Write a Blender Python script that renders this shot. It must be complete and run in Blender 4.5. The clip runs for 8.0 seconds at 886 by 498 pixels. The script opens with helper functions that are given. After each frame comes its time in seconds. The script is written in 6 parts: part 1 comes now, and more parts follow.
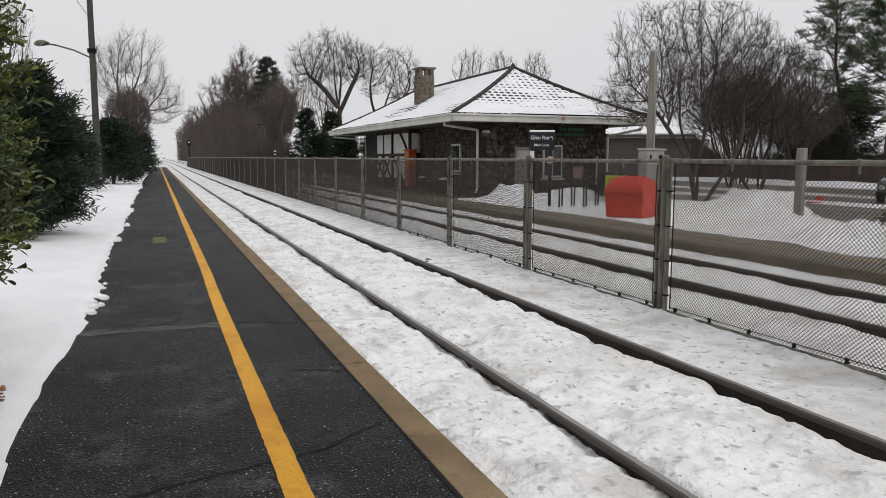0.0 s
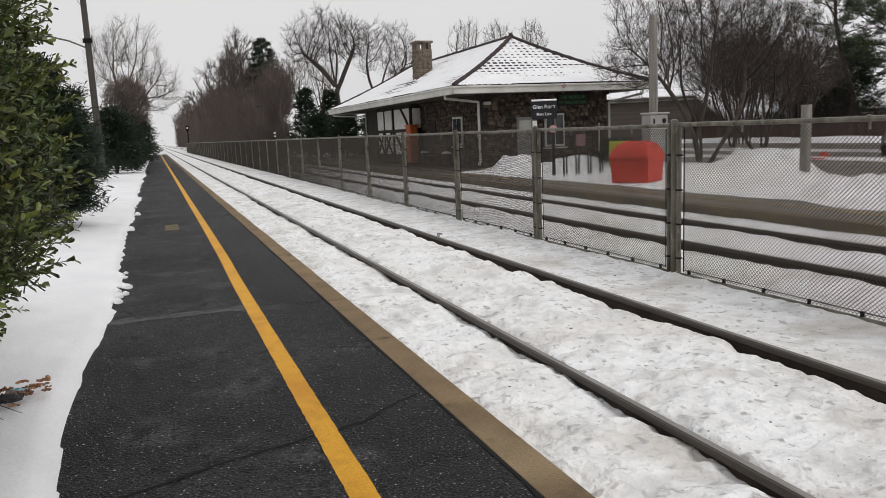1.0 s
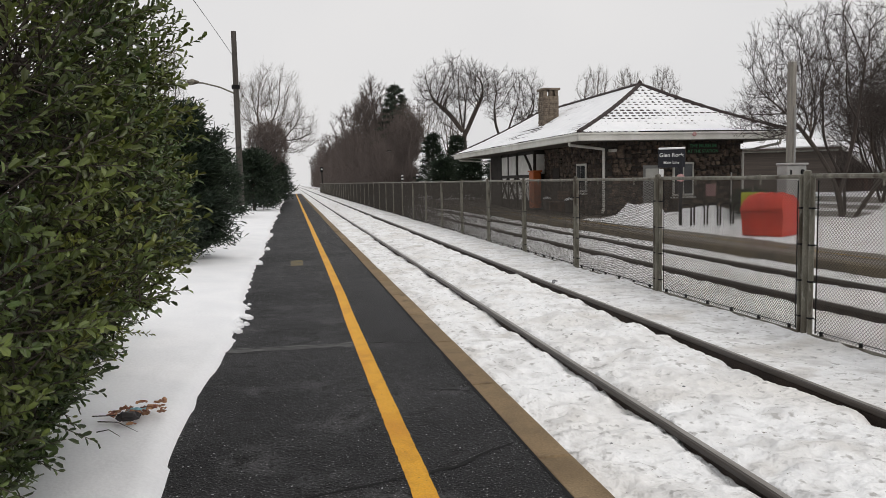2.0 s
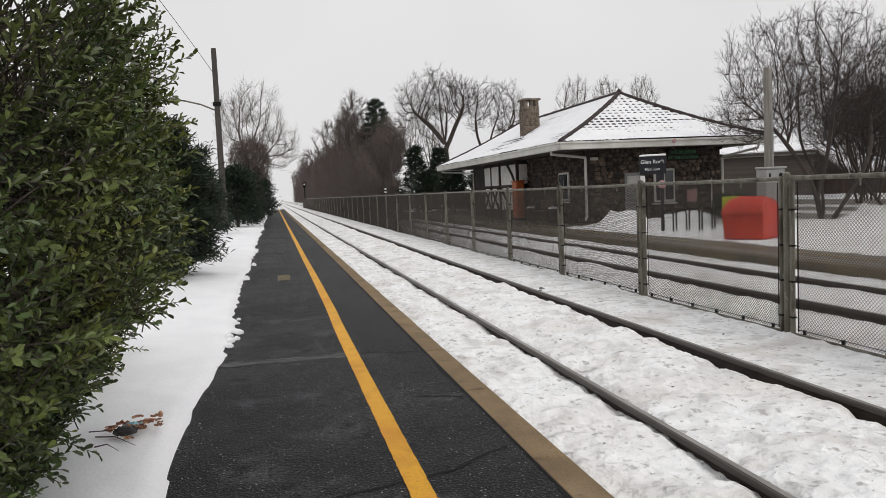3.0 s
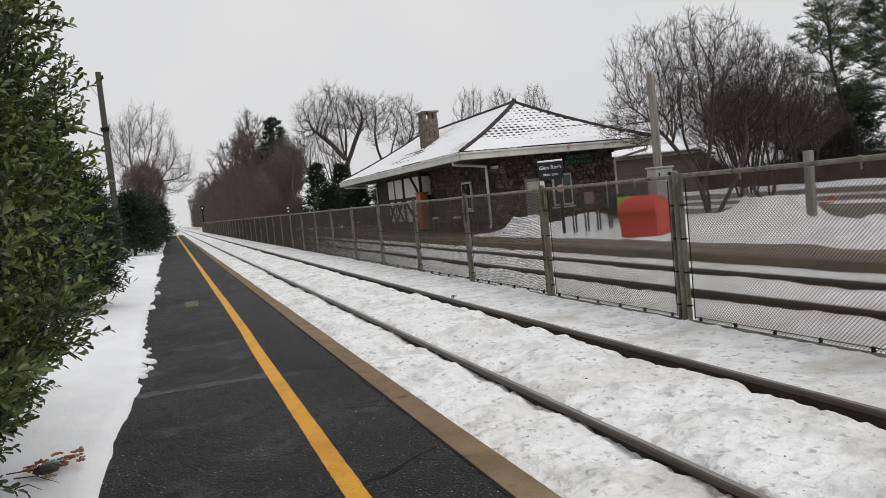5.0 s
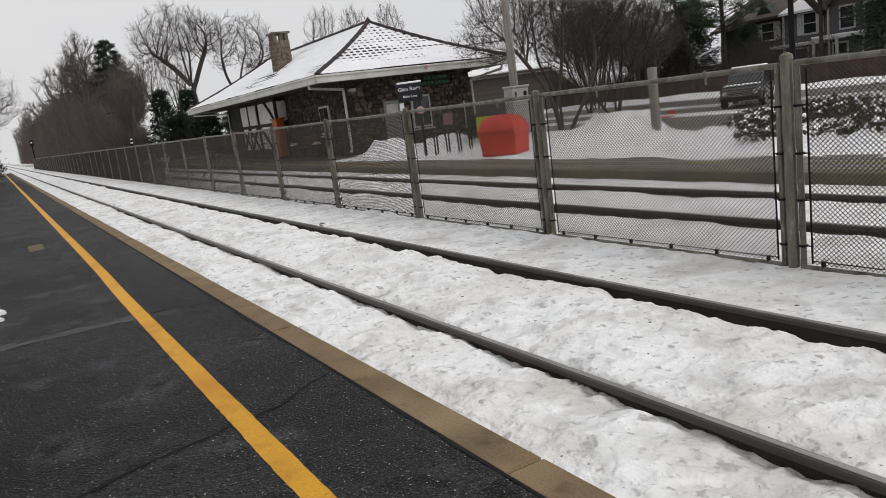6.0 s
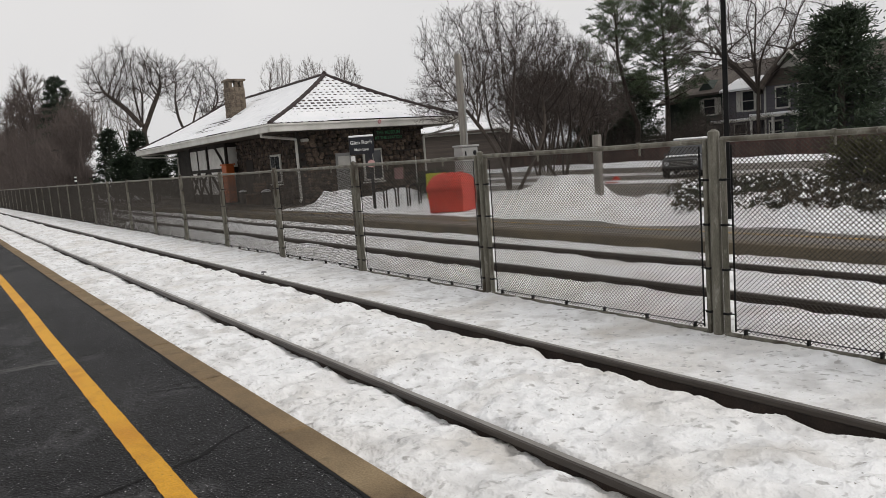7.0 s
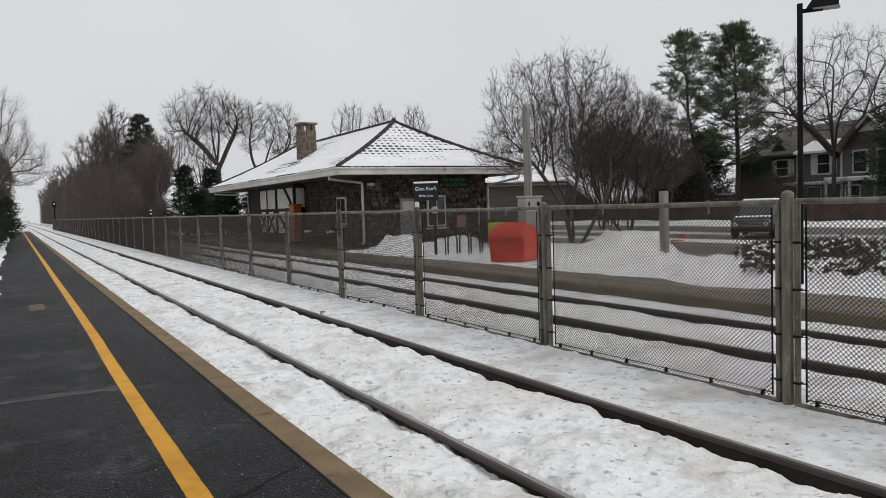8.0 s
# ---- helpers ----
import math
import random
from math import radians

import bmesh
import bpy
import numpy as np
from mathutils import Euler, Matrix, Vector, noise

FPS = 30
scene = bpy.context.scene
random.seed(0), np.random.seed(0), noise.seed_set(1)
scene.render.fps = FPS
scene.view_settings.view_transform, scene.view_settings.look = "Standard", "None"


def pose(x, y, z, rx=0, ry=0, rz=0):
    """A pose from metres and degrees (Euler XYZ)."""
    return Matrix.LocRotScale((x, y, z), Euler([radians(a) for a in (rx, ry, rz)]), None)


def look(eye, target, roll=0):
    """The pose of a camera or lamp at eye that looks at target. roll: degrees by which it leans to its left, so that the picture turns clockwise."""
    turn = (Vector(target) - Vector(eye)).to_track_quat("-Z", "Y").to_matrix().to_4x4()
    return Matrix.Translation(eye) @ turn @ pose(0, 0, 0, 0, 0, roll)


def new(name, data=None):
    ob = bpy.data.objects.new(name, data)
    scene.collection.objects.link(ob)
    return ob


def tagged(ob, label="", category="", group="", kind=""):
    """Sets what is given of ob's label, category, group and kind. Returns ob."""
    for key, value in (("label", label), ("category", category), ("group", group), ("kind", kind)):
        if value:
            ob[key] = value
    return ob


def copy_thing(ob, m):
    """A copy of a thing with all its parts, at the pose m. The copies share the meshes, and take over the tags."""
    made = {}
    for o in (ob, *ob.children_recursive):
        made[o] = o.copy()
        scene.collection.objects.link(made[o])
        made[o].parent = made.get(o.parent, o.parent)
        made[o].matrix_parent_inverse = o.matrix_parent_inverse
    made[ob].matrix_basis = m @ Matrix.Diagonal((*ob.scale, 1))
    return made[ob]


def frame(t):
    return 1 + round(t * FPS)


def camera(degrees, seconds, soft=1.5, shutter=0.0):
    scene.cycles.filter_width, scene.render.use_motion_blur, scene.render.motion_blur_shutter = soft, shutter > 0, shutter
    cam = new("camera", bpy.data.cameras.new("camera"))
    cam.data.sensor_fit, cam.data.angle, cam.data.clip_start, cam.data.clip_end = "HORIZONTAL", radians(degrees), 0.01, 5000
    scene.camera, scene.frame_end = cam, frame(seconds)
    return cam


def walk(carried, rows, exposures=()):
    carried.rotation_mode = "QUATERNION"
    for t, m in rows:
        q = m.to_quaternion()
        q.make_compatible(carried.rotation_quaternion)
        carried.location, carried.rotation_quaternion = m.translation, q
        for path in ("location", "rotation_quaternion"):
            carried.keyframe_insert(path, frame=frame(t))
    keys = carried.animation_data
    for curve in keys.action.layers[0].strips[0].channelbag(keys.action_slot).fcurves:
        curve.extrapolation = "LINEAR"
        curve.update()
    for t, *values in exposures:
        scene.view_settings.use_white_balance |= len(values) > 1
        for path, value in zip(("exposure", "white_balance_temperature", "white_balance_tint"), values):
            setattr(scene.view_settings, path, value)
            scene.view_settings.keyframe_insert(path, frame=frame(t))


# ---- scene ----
cam = camera(61.4, 8.0, 0.8)
# seconds, eye, yaw, pitch, roll
ROWS = [
    (0.0, -0.014, 0.007, 1.495, -20.9, -6.95, -0.2),
    (0.5, -0.11, -0.03, 1.507, -20.88, -8.25, 1.4),
    (1.0, -0.167, -0.048, 1.515, -20.98, -8.95, 2.54),
    (1.5, -0.096, -0.064, 1.511, -16.13, -7.44, 2.61),
    (2.0, -0.053, -0.054, 1.507, -11.43, -5.22, 1.23),
    (2.2, -0.054, -0.057, 1.504, -10.77, -4.28, 1.33),
    (3.5, -0.218, -0.189, 1.481, -15.04, -4.65, 3.71),
    (4.0, -0.328, -0.24, 1.486, -17.25, -5.0, 4.36),
    (4.2, -0.321, -0.246, 1.486, -18.02, -5.13, 4.49),
    (5.3, -0.191, -0.257, 1.482, -20.49, -3.59, 6.02),
    (5.5, -0.184, -0.257, 1.482, -21.0, -4.49, 6.78),
    (5.7, -0.230, -0.250, 1.494, -25.16, -7.07, 7.39),
    (5.9, -0.306, -0.239, 1.515, -28.25, -9.31, 7.45),
    (6.0, -0.324, -0.222, 1.508, -31.13, -10.93, 7.36),
    (6.5, -0.362, -0.265, 1.518, -35.93, -11.3, 6.2),
    (7.0, -0.275, -0.326, 1.519, -34.65, -7.13, 4.36),
    (7.5, -0.211, -0.356, 1.508, -31.235, -4.24, 2.6),
    (8.0, -0.257, -0.292, 1.512, -29.815, -3.175, 1.77),
]
# seconds, stops, kelvin, tint
EXPO = [(0.0, 0.0, 6550, 11), (1.5, 0.03, 6700, 11), (2.2, 0.06, 6700, 11), (3.5, 0.07, 6650, 11), (4.2, 0.05, 6650, 11), (5.5, -0.03, 6550, 10), (6.5, 0.02, 6680, 11), (7.0, 0.03, 6720, 11), (7.5, -0.04, 6560, 10), (8.0, -0.09, 6480, 10)]
walk(cam, [(t, pose(x, y, z, 90 + pitch, roll, yaw)) for t, x, y, z, yaw, pitch, roll in ROWS], EXPO)

# ---- world, sun ----
world = bpy.data.worlds.new("overcast")
scene.world = world
world.use_nodes = True
wn, wl = world.node_tree.nodes, world.node_tree.links
wn.clear()
sky = wn.new("ShaderNodeTexSky")
sky.sky_type, sky.sun_disc = "NISHITA", False
sky.sun_elevation, sky.sun_rotation = radians(38), radians(150)
sky.air_density, sky.dust_density, sky.ozone_density = 1.0, 6.0, 1.0
pale = wn.new("ShaderNodeHueSaturation")
pale.inputs["Saturation"].default_value = 0.12
pale.inputs["Value"].default_value = 0.10
wl.new(sky.outputs[0], pale.inputs["Color"])
coord = wn.new("ShaderNodeTexCoord")
cloud = wn.new("ShaderNodeTexNoise")
cloud.inputs["Scale"].default_value, cloud.inputs["Detail"].default_value = 1.6, 4
wl.new(coord.outputs["Generated"], cloud.inputs["Vector"])
ramp = wn.new("ShaderNodeValToRGB")
ramp.color_ramp.elements[0].color = (0.66, 0.68, 0.71, 1)
ramp.color_ramp.elements[1].color = (0.77, 0.775, 0.785, 1)
ramp.color_ramp.elements[0].position, ramp.color_ramp.elements[1].position = 0.3, 0.7
wl.new(cloud.outputs[0], ramp.inputs[0])
veil = wn.new("ShaderNodeMixRGB")
veil.inputs[0].default_value = 0.9
wl.new(pale.outputs[0], veil.inputs[1])
wl.new(ramp.outputs[0], veil.inputs[2])
back = wn.new("ShaderNodeBackground")
back.inputs["Strength"].default_value = 1.05
wout = wn.new("ShaderNodeOutputWorld")
wl.new(veil.outputs[0], back.inputs["Color"])
wl.new(back.outputs[0], wout.inputs[0])
sun = new("sun", bpy.data.lights.new("sun", "SUN"))
sun.data.energy, sun.data.angle, sun.data.color = 0.7, radians(30), (1, 0.97, 0.93)
sun.matrix_world = look((0, 0, 30), (-12, 20, 0))
scene.view_settings.exposure = 0.0


# ---- materials ----
def mat(name, col, col2=None, rough=0.8, scale=6.0, bump=0.15, bscale=80.0, metal=0.0, lo=0.35, hi=0.65, island=0.0, spec=0.4, grain=0.12, stretch=(1, 1, 1), flecks=(), bdist=0.6, each=0.0):
    """Two colours mixed by a coarse noise, a fine grain in brightness, and a fine bump, in metres."""
    m = bpy.data.materials.new(name)
    m.use_nodes = True
    n, k = m.node_tree.nodes, m.node_tree.links
    b = n["Principled BSDF"]
    geo = n.new("ShaderNodeNewGeometry")
    mp = n.new("ShaderNodeMapping")
    mp.inputs["Scale"].default_value = stretch
    k.new(geo.outputs["Position"], mp.inputs["Vector"])
    n1 = n.new("ShaderNodeTexNoise")
    n1.inputs["Scale"].default_value, n1.inputs["Detail"].default_value = scale, 5
    k.new(mp.outputs[0], n1.inputs["Vector"])
    r = n.new("ShaderNodeMapRange")
    r.inputs[1].default_value, r.inputs[2].default_value = lo, hi
    k.new(n1.outputs[0], r.inputs[0])
    mx = n.new("ShaderNodeMixRGB")
    mx.inputs[1].default_value = (*col, 1)
    mx.inputs[2].default_value = (*(col2 or [c * 0.75 for c in col]), 1)
    k.new(r.outputs[0], mx.inputs[0])
    n2 = n.new("ShaderNodeTexNoise")
    n2.inputs["Scale"].default_value, n2.inputs["Detail"].default_value = bscale, 3
    k.new(mp.outputs[0], n2.inputs["Vector"])
    r2 = n.new("ShaderNodeMapRange")
    r2.inputs[1].default_value, r2.inputs[2].default_value = 0.25, 0.75
    r2.inputs[3].default_value, r2.inputs[4].default_value = 1 - grain, 1 + grain
    k.new(n2.outputs[0], r2.inputs[0])
    val = r2.outputs[0]
    if island:
        ri = n.new("ShaderNodeMapRange")
        ri.inputs[3].default_value, ri.inputs[4].default_value = 1 - island, 1 + island
        k.new(geo.outputs["Random Per Island"], ri.inputs[0])
        mul = n.new("ShaderNodeMath")
        mul.operation = "MULTIPLY"
        k.new(val, mul.inputs[0])
        k.new(ri.outputs[0], mul.inputs[1])
        val = mul.outputs[0]
    colour = mx.outputs[0]
    for fcol, fscale, flo, fhi in flecks:
        nf = n.new("ShaderNodeTexNoise")
        nf.inputs["Scale"].default_value, nf.inputs["Detail"].default_value = fscale, 2
        k.new(mp.outputs[0], nf.inputs["Vector"])
        rf_ = n.new("ShaderNodeMapRange")
        rf_.inputs[1].default_value, rf_.inputs[2].default_value = flo, fhi
        k.new(nf.outputs[0], rf_.inputs[0])
        mf = n.new("ShaderNodeMixRGB")
        mf.inputs[2].default_value = (*fcol, 1)
        k.new(rf_.outputs[0], mf.inputs[0])
        k.new(colour, mf.inputs[1])
        colour = mf.outputs[0]
    if each:
        oi = n.new("ShaderNodeObjectInfo")
        ro = n.new("ShaderNodeMapRange")
        ro.inputs[3].default_value, ro.inputs[4].default_value = 1 - each, 1 + each
        k.new(oi.outputs["Random"], ro.inputs[0])
        mo = n.new("ShaderNodeMath")
        mo.operation = "MULTIPLY"
        k.new(val, mo.inputs[0])
        k.new(ro.outputs[0], mo.inputs[1])
        val = mo.outputs[0]
    hs = n.new("ShaderNodeHueSaturation")
    k.new(colour, hs.inputs["Color"])
    k.new(val, hs.inputs["Value"])
    k.new(hs.outputs[0], b.inputs["Base Color"])
    b.inputs["Roughness"].default_value, b.inputs["Metallic"].default_value = rough, metal
    b.inputs["Specular IOR Level"].default_value = spec
    if bump:
        bp = n.new("ShaderNodeBump")
        bp.inputs["Strength"].default_value, bp.inputs["Distance"].default_value = bump, bdist / bscale
        k.new(n2.outputs[0], bp.inputs["Height"])
        k.new(bp.outputs[0], b.inputs["Normal"])
    return m


SNOW = mat("snow_clean", (0.90, 0.905, 0.92), (0.84, 0.85, 0.87), 0.75, 1.5, 0.25, 45, spec=0.25, grain=0.04)
# Brown stains and specks are dirt; soft greys paint in shading between lumps.
SNOW_TRACK = mat("snow_trodden", (0.91, 0.915, 0.92), (0.76, 0.735, 0.70), 0.7, 0.9, 0.6, 9, lo=0.46, hi=0.76, spec=0.3, grain=0.07, bdist=1.2, flecks=(((0.70, 0.695, 0.69), 3.6, 0.50, 0.68), ((0.62, 0.59, 0.55), 1.5, 0.56, 0.76), ((0.50, 0.49, 0.48), 13, 0.60, 0.70), ((0.25, 0.23, 0.21), 32, 0.71, 0.76)))
# Dark flecks are debris; the grey mottles paint small shadows among the lumps.
SNOW_YARD = mat("snow_ploughed_shade", (0.90, 0.905, 0.915), (0.76, 0.75, 0.74), 0.75, 1.3, 0.7, 7, lo=0.45, hi=0.72, spec=0.25, grain=0.08, bdist=1.4, flecks=(((0.60, 0.59, 0.58), 3.4, 0.57, 0.72), ((0.20, 0.18, 0.16), 11, 0.69, 0.74)))
SNOW_FAR = mat("snow_field", (0.82, 0.83, 0.85), (0.72, 0.72, 0.72), 0.8, 0.3, 0.2, 8, spec=0.2)
ASPHALT = mat("asphalt_wet", (0.009, 0.009, 0.0105), (0.034, 0.034, 0.036), 0.66, 0.55, 1.0, 60, spec=0.20, grain=0.95, bdist=1.5, lo=0.40, hi=0.60, flecks=(((0.060, 0.060, 0.062), 1.7, 0.56, 0.68), ((0.004, 0.004, 0.004), 6, 0.55, 0.66), ((0.005, 0.005, 0.005), 30, 0.53, 0.64), ((0.16, 0.16, 0.165), 110, 0.58, 0.68), ((0.34, 0.34, 0.34), 60, 0.685, 0.71)))
ASPHALT_FAR = mat("asphalt_slush", (0.070, 0.058, 0.046), (0.170, 0.142, 0.112), 0.5, 0.9, 0.5, 40, grain=0.3, lo=0.42, hi=0.58, stretch=(4.5, 0.10, 1), flecks=(((0.030, 0.027, 0.024), 1.7, 0.52, 0.66), ((0.26, 0.235, 0.20), 1.3, 0.58, 0.74)))
SEAL = mat("seam_mortar", (0.12, 0.12, 0.118), (0.07, 0.07, 0.07), 0.9, 9, 0.6, 120, grain=0.3)
# Near-black of the cracks; also the shade painted below the edge slabs.
CRACK_AND_SHADE = mat("crack_and_joint_shade", (0.004, 0.004, 0.004), None, 0.9, 9, 0.3, 100)
FAR_EDGE = mat("dirty_edge_concrete", (0.150, 0.120, 0.074), (0.090, 0.075, 0.055), 0.8, 3.0, 0.4, 60, grain=0.25, stretch=(1, 0.3, 1))
TAN = mat("edge_concrete", (0.235, 0.165, 0.094), (0.165, 0.118, 0.070), 0.85, 3.0, 0.5, 90, lo=0.3, hi=0.7, grain=0.22, spec=0.25, flecks=(((0.33, 0.25, 0.15), 1.1, 0.55, 0.75), ((0.09, 0.065, 0.045), 5, 0.60, 0.8)), each=0.16)
YELLOW = mat("yellow_paint", (0.72, 0.36, 0.025), (0.52, 0.25, 0.02), 0.6, 5, 0.6, 110, lo=0.5, hi=0.8, grain=0.16, spec=0.25, flecks=(((0.10, 0.075, 0.03), 42, 0.69, 0.76), ((0.60, 0.27, 0.02), 1.3, 0.5, 0.7)))
BAND = mat("worn_steel", (0.36, 0.345, 0.32), (0.20, 0.18, 0.16), 0.32, 3, 0.1, 60, metal=0.5, stretch=(6, 0.4, 6))
RAIL = mat("rail_steel", (0.058, 0.047, 0.039), (0.034, 0.026, 0.021), 0.42, 3, 0.15, 60, metal=0.2, stretch=(6, 0.4, 6))
RUST = mat("rail_rust", (0.022, 0.016, 0.013), (0.036, 0.024, 0.018), 0.85, 6, 0.5, 70, grain=0.3)
GALV = mat("galvanised_pipe", (0.185, 0.174, 0.142), (0.105, 0.098, 0.076), 0.5, 7, 0.2, 90, metal=0.35, grain=0.25, stretch=(1.6, 1.6, 0.5), flecks=(((0.055, 0.043, 0.030), 3.2, 0.53, 0.68), ((0.27, 0.26, 0.23), 16, 0.60, 0.75)))
WIRE = mat("mesh_wire", (0.040, 0.034, 0.029), (0.070, 0.060, 0.050), 0.8, 12, 0, 90, metal=0.3)
DARK = mat("black_metal", (0.006, 0.006, 0.0065), (0.010, 0.010, 0.010), 0.6, 9, 0.1, 90, spec=0.15)


# ---- builders ----
def hash2(i, j, seed):
    a = (i.astype(np.int64) * 374761393 + j.astype(np.int64) * 668265263 + seed * 1442695) & 0xFFFFFFFF
    a = ((a ^ (a >> 13)) * 1274126177) & 0xFFFFFFFF
    return ((a ^ (a >> 16)) & 0xFFFF) / 65535.0


def vnoise(x, y, seed=0):
    x, y = np.broadcast_arrays(np.asarray(x, float), np.asarray(y, float))
    i, j = np.floor(x), np.floor(y)
    u, v = x - i, y - j
    u, v = u * u * (3 - 2 * u), v * v * (3 - 2 * v)
    a, b = hash2(i, j, seed), hash2(i + 1, j, seed)
    c, d = hash2(i, j + 1, seed), hash2(i + 1, j + 1, seed)
    return (a * (1 - u) + b * u) * (1 - v) + (c * (1 - u) + d * u) * v - 0.5


def fbm(x, y, size, octaves=4, seed=0):
    """Noise of about -0.5 to 0.5 whose largest lumps are size metres."""
    s, w, t = 0, 1.0, 0
    for o in range(octaves):
        s = s + w * vnoise(np.asarray(x) / size + 17.3 * o, np.asarray(y) / size - 9.1 * o, seed + o)
        t, w, size = t + w, w * 0.5, size * 0.5
    return s / t * 1.4


def strip(ax, ay, bx, by, width, seed, n=40, wander=0.05):
    """A thin crooked strip on the asphalt from a to b."""
    u = np.linspace(0, 1, n)
    w = wander * fbm(u * 0, u, 0.3, 4, seed)
    w = w - (w[0] * (1 - u) + w[-1] * u)
    x, y = ax + (bx - ax) * u - w * (by - ay), ay + (by - ay) * u + w
    h = width * (0.35 + 1.1 * np.abs(fbm(u * 0 + 3, u, 0.12, 2, seed + 5)))
    return MB().grid(np.stack([x, x], 1), np.stack([y - h, y + h], 1), np.full((n, 2), 0.0035))


class MB:
    """Gathers vertices and faces of one mesh."""

    def __init__(self):
        self.v, self.f = [], []

    def add(self, vs, fs):
        o = len(self.v)
        self.v.extend(vs)
        self.f.extend([tuple(i + o for i in f) for f in fs])
        return self

    def box(self, x0, x1, y0, y1, z0, z1, b=0.0, m=None):
        """A box with chamfered edges of width b, turned by the matrix m."""
        c = [(x0 + x1) / 2, (y0 + y1) / 2, (z0 + z1) / 2]
        h = [(x1 - x0) / 2, (y1 - y0) / 2, (z1 - z0) / 2]
        S = [(sx, sy, sz) for sx in (-1, 1) for sy in (-1, 1) for sz in (-1, 1)]
        if b <= 0:
            vs = [Vector([c[k] + s[k] * h[k] for k in range(3)]) for s in S]
            fs = [(0, 1, 3, 2), (4, 6, 7, 5), (0, 4, 5, 1), (2, 3, 7, 6), (0, 2, 6, 4), (1, 5, 7, 3)]
        else:
            vs, ix = [], {}
            for s in S:
                for a in range(3):
                    ix[s, a] = len(vs)
                    vs.append(Vector([c[k] + s[k] * (h[k] - (0 if k == a else b)) for k in range(3)]))
            fs = []
            for a in range(3):
                p, q = (a + 1) % 3, (a + 2) % 3
                for sg in (-1, 1):
                    loop = []
                    for sp, sq in ((-1, -1), (1, -1), (1, 1), (-1, 1)):
                        s = [0, 0, 0]
                        s[a], s[p], s[q] = sg, sp, sq
                        loop.append(ix[tuple(s), a])
                    fs.append(tuple(loop if sg > 0 else loop[::-1]))
                for sp in (-1, 1):
                    for sq in (-1, 1):
                        s0, s1 = [0, 0, 0], [0, 0, 0]
                        s0[a], s0[p], s0[q] = -1, sp, sq
                        s1[a], s1[p], s1[q] = 1, sp, sq
                        s0, s1 = tuple(s0), tuple(s1)
                        loop = (ix[s0, p], ix[s1, p], ix[s1, q], ix[s0, q])
                        fs.append(loop if sp * sq < 0 else loop[::-1])
            for s in S:
                loop = (ix[s, 0], ix[s, 1], ix[s, 2])
                fs.append(loop if s[0] * s[1] * s[2] > 0 else loop[::-1])
        if m is not None:
            vs = [m @ v for v in vs]
        return self.add([tuple(v) for v in vs], fs)

    def tube(self, pts, radii, n=6, cap=True):
        """A round tube along points; radii: one number or one each."""
        pts = [Vector(p) for p in pts]
        if not hasattr(radii, "__len__"):
            radii = [radii] * len(pts)
        vs, fs = [], []
        ax = Vector((1, 0, 0)) if abs((pts[-1] - pts[0]).normalized().x) < 0.8 else Vector((0, 1, 0))
        for i, p in enumerate(pts):
            d = (pts[min(i + 1, len(pts) - 1)] - pts[max(i - 1, 0)]).normalized()
            u = d.cross(ax).normalized()
            w = d.cross(u)
            for k in range(n):
                a = 2 * math.pi * k / n
                vs.append(tuple(p + (u * math.cos(a) + w * math.sin(a)) * radii[i]))
        for i in range(len(pts) - 1):
            for k in range(n):
                k2 = (k + 1) % n
                fs.append((i * n + k, i * n + k2, (i + 1) * n + k2, (i + 1) * n + k))
        if cap:
            fs.append(tuple(range(n))[::-1])
            fs.append(tuple((len(pts) - 1) * n + k for k in range(n)))
        return self.add(vs, fs)

    def sweep(self, profile, y0, y1, x=0.0):
        """A profile of (x, z) carried along y, with ends."""
        n = len(profile)
        vs = [(x + a, yy, b) for yy in (y0, y1) for a, b in profile]
        fs = [(k, (k + 1) % n, n + (k + 1) % n, n + k) for k in range(n)]
        return self.add(vs, fs + [tuple(range(n))[::-1], tuple(range(n, 2 * n))])

    def grid(self, X, Y, Z):
        r, c = X.shape
        vs = np.stack([X.ravel(), Y.ravel(), Z.ravel()], 1)
        i = (np.arange(r - 1)[:, None] * c + np.arange(c - 1)[None, :]).ravel()
        fs = np.stack([i, i + 1, i + c + 1, i + c], 1)
        return self.add(vs.tolist(), fs.tolist())


    def bulk(self, vs, fs):
        """Adds arrays of vertices and faces."""
        o = len(self.v)
        self.v.extend(np.asarray(vs).tolist())
        self.f.extend((np.asarray(fs) + o).tolist())
        return self


def part(name, mb, material, parent=None, label="", smooth=False):
    me = bpy.data.meshes.new(name)
    me.from_pydata(mb.v, [], mb.f)
    me.materials.append(material)
    if smooth:
        me.polygons.foreach_set("use_smooth", [True] * len(me.polygons))
    me.update()
    ob = new(name, me)
    if parent is not None:
        ob.parent = parent
    if label:
        ob["label"] = label
    return ob


def piece(name, me, parent, m):
    """One more object on a mesh that is there already."""
    ob = new(name, me)
    ob.parent = parent
    ob.matrix_basis = m
    return ob


def thing(name, m, label, category, group="", kind=""):
    ob = new(name)
    ob.empty_display_size = 0.2
    ob.matrix_basis = m
    return tagged(ob, label, category, group, kind)


def structure(name, mb, material, label, category, smooth=False):
    return tagged(part(name, mb, material, None, "", smooth), label, category, "", "structure")


# ---- ground and tracks ----
RAIL_TOP = -0.108
RAILS = (2.31, 3.815, 6.5, 8.005)
FENCE_X = 5.17
EDGE2 = 8.88

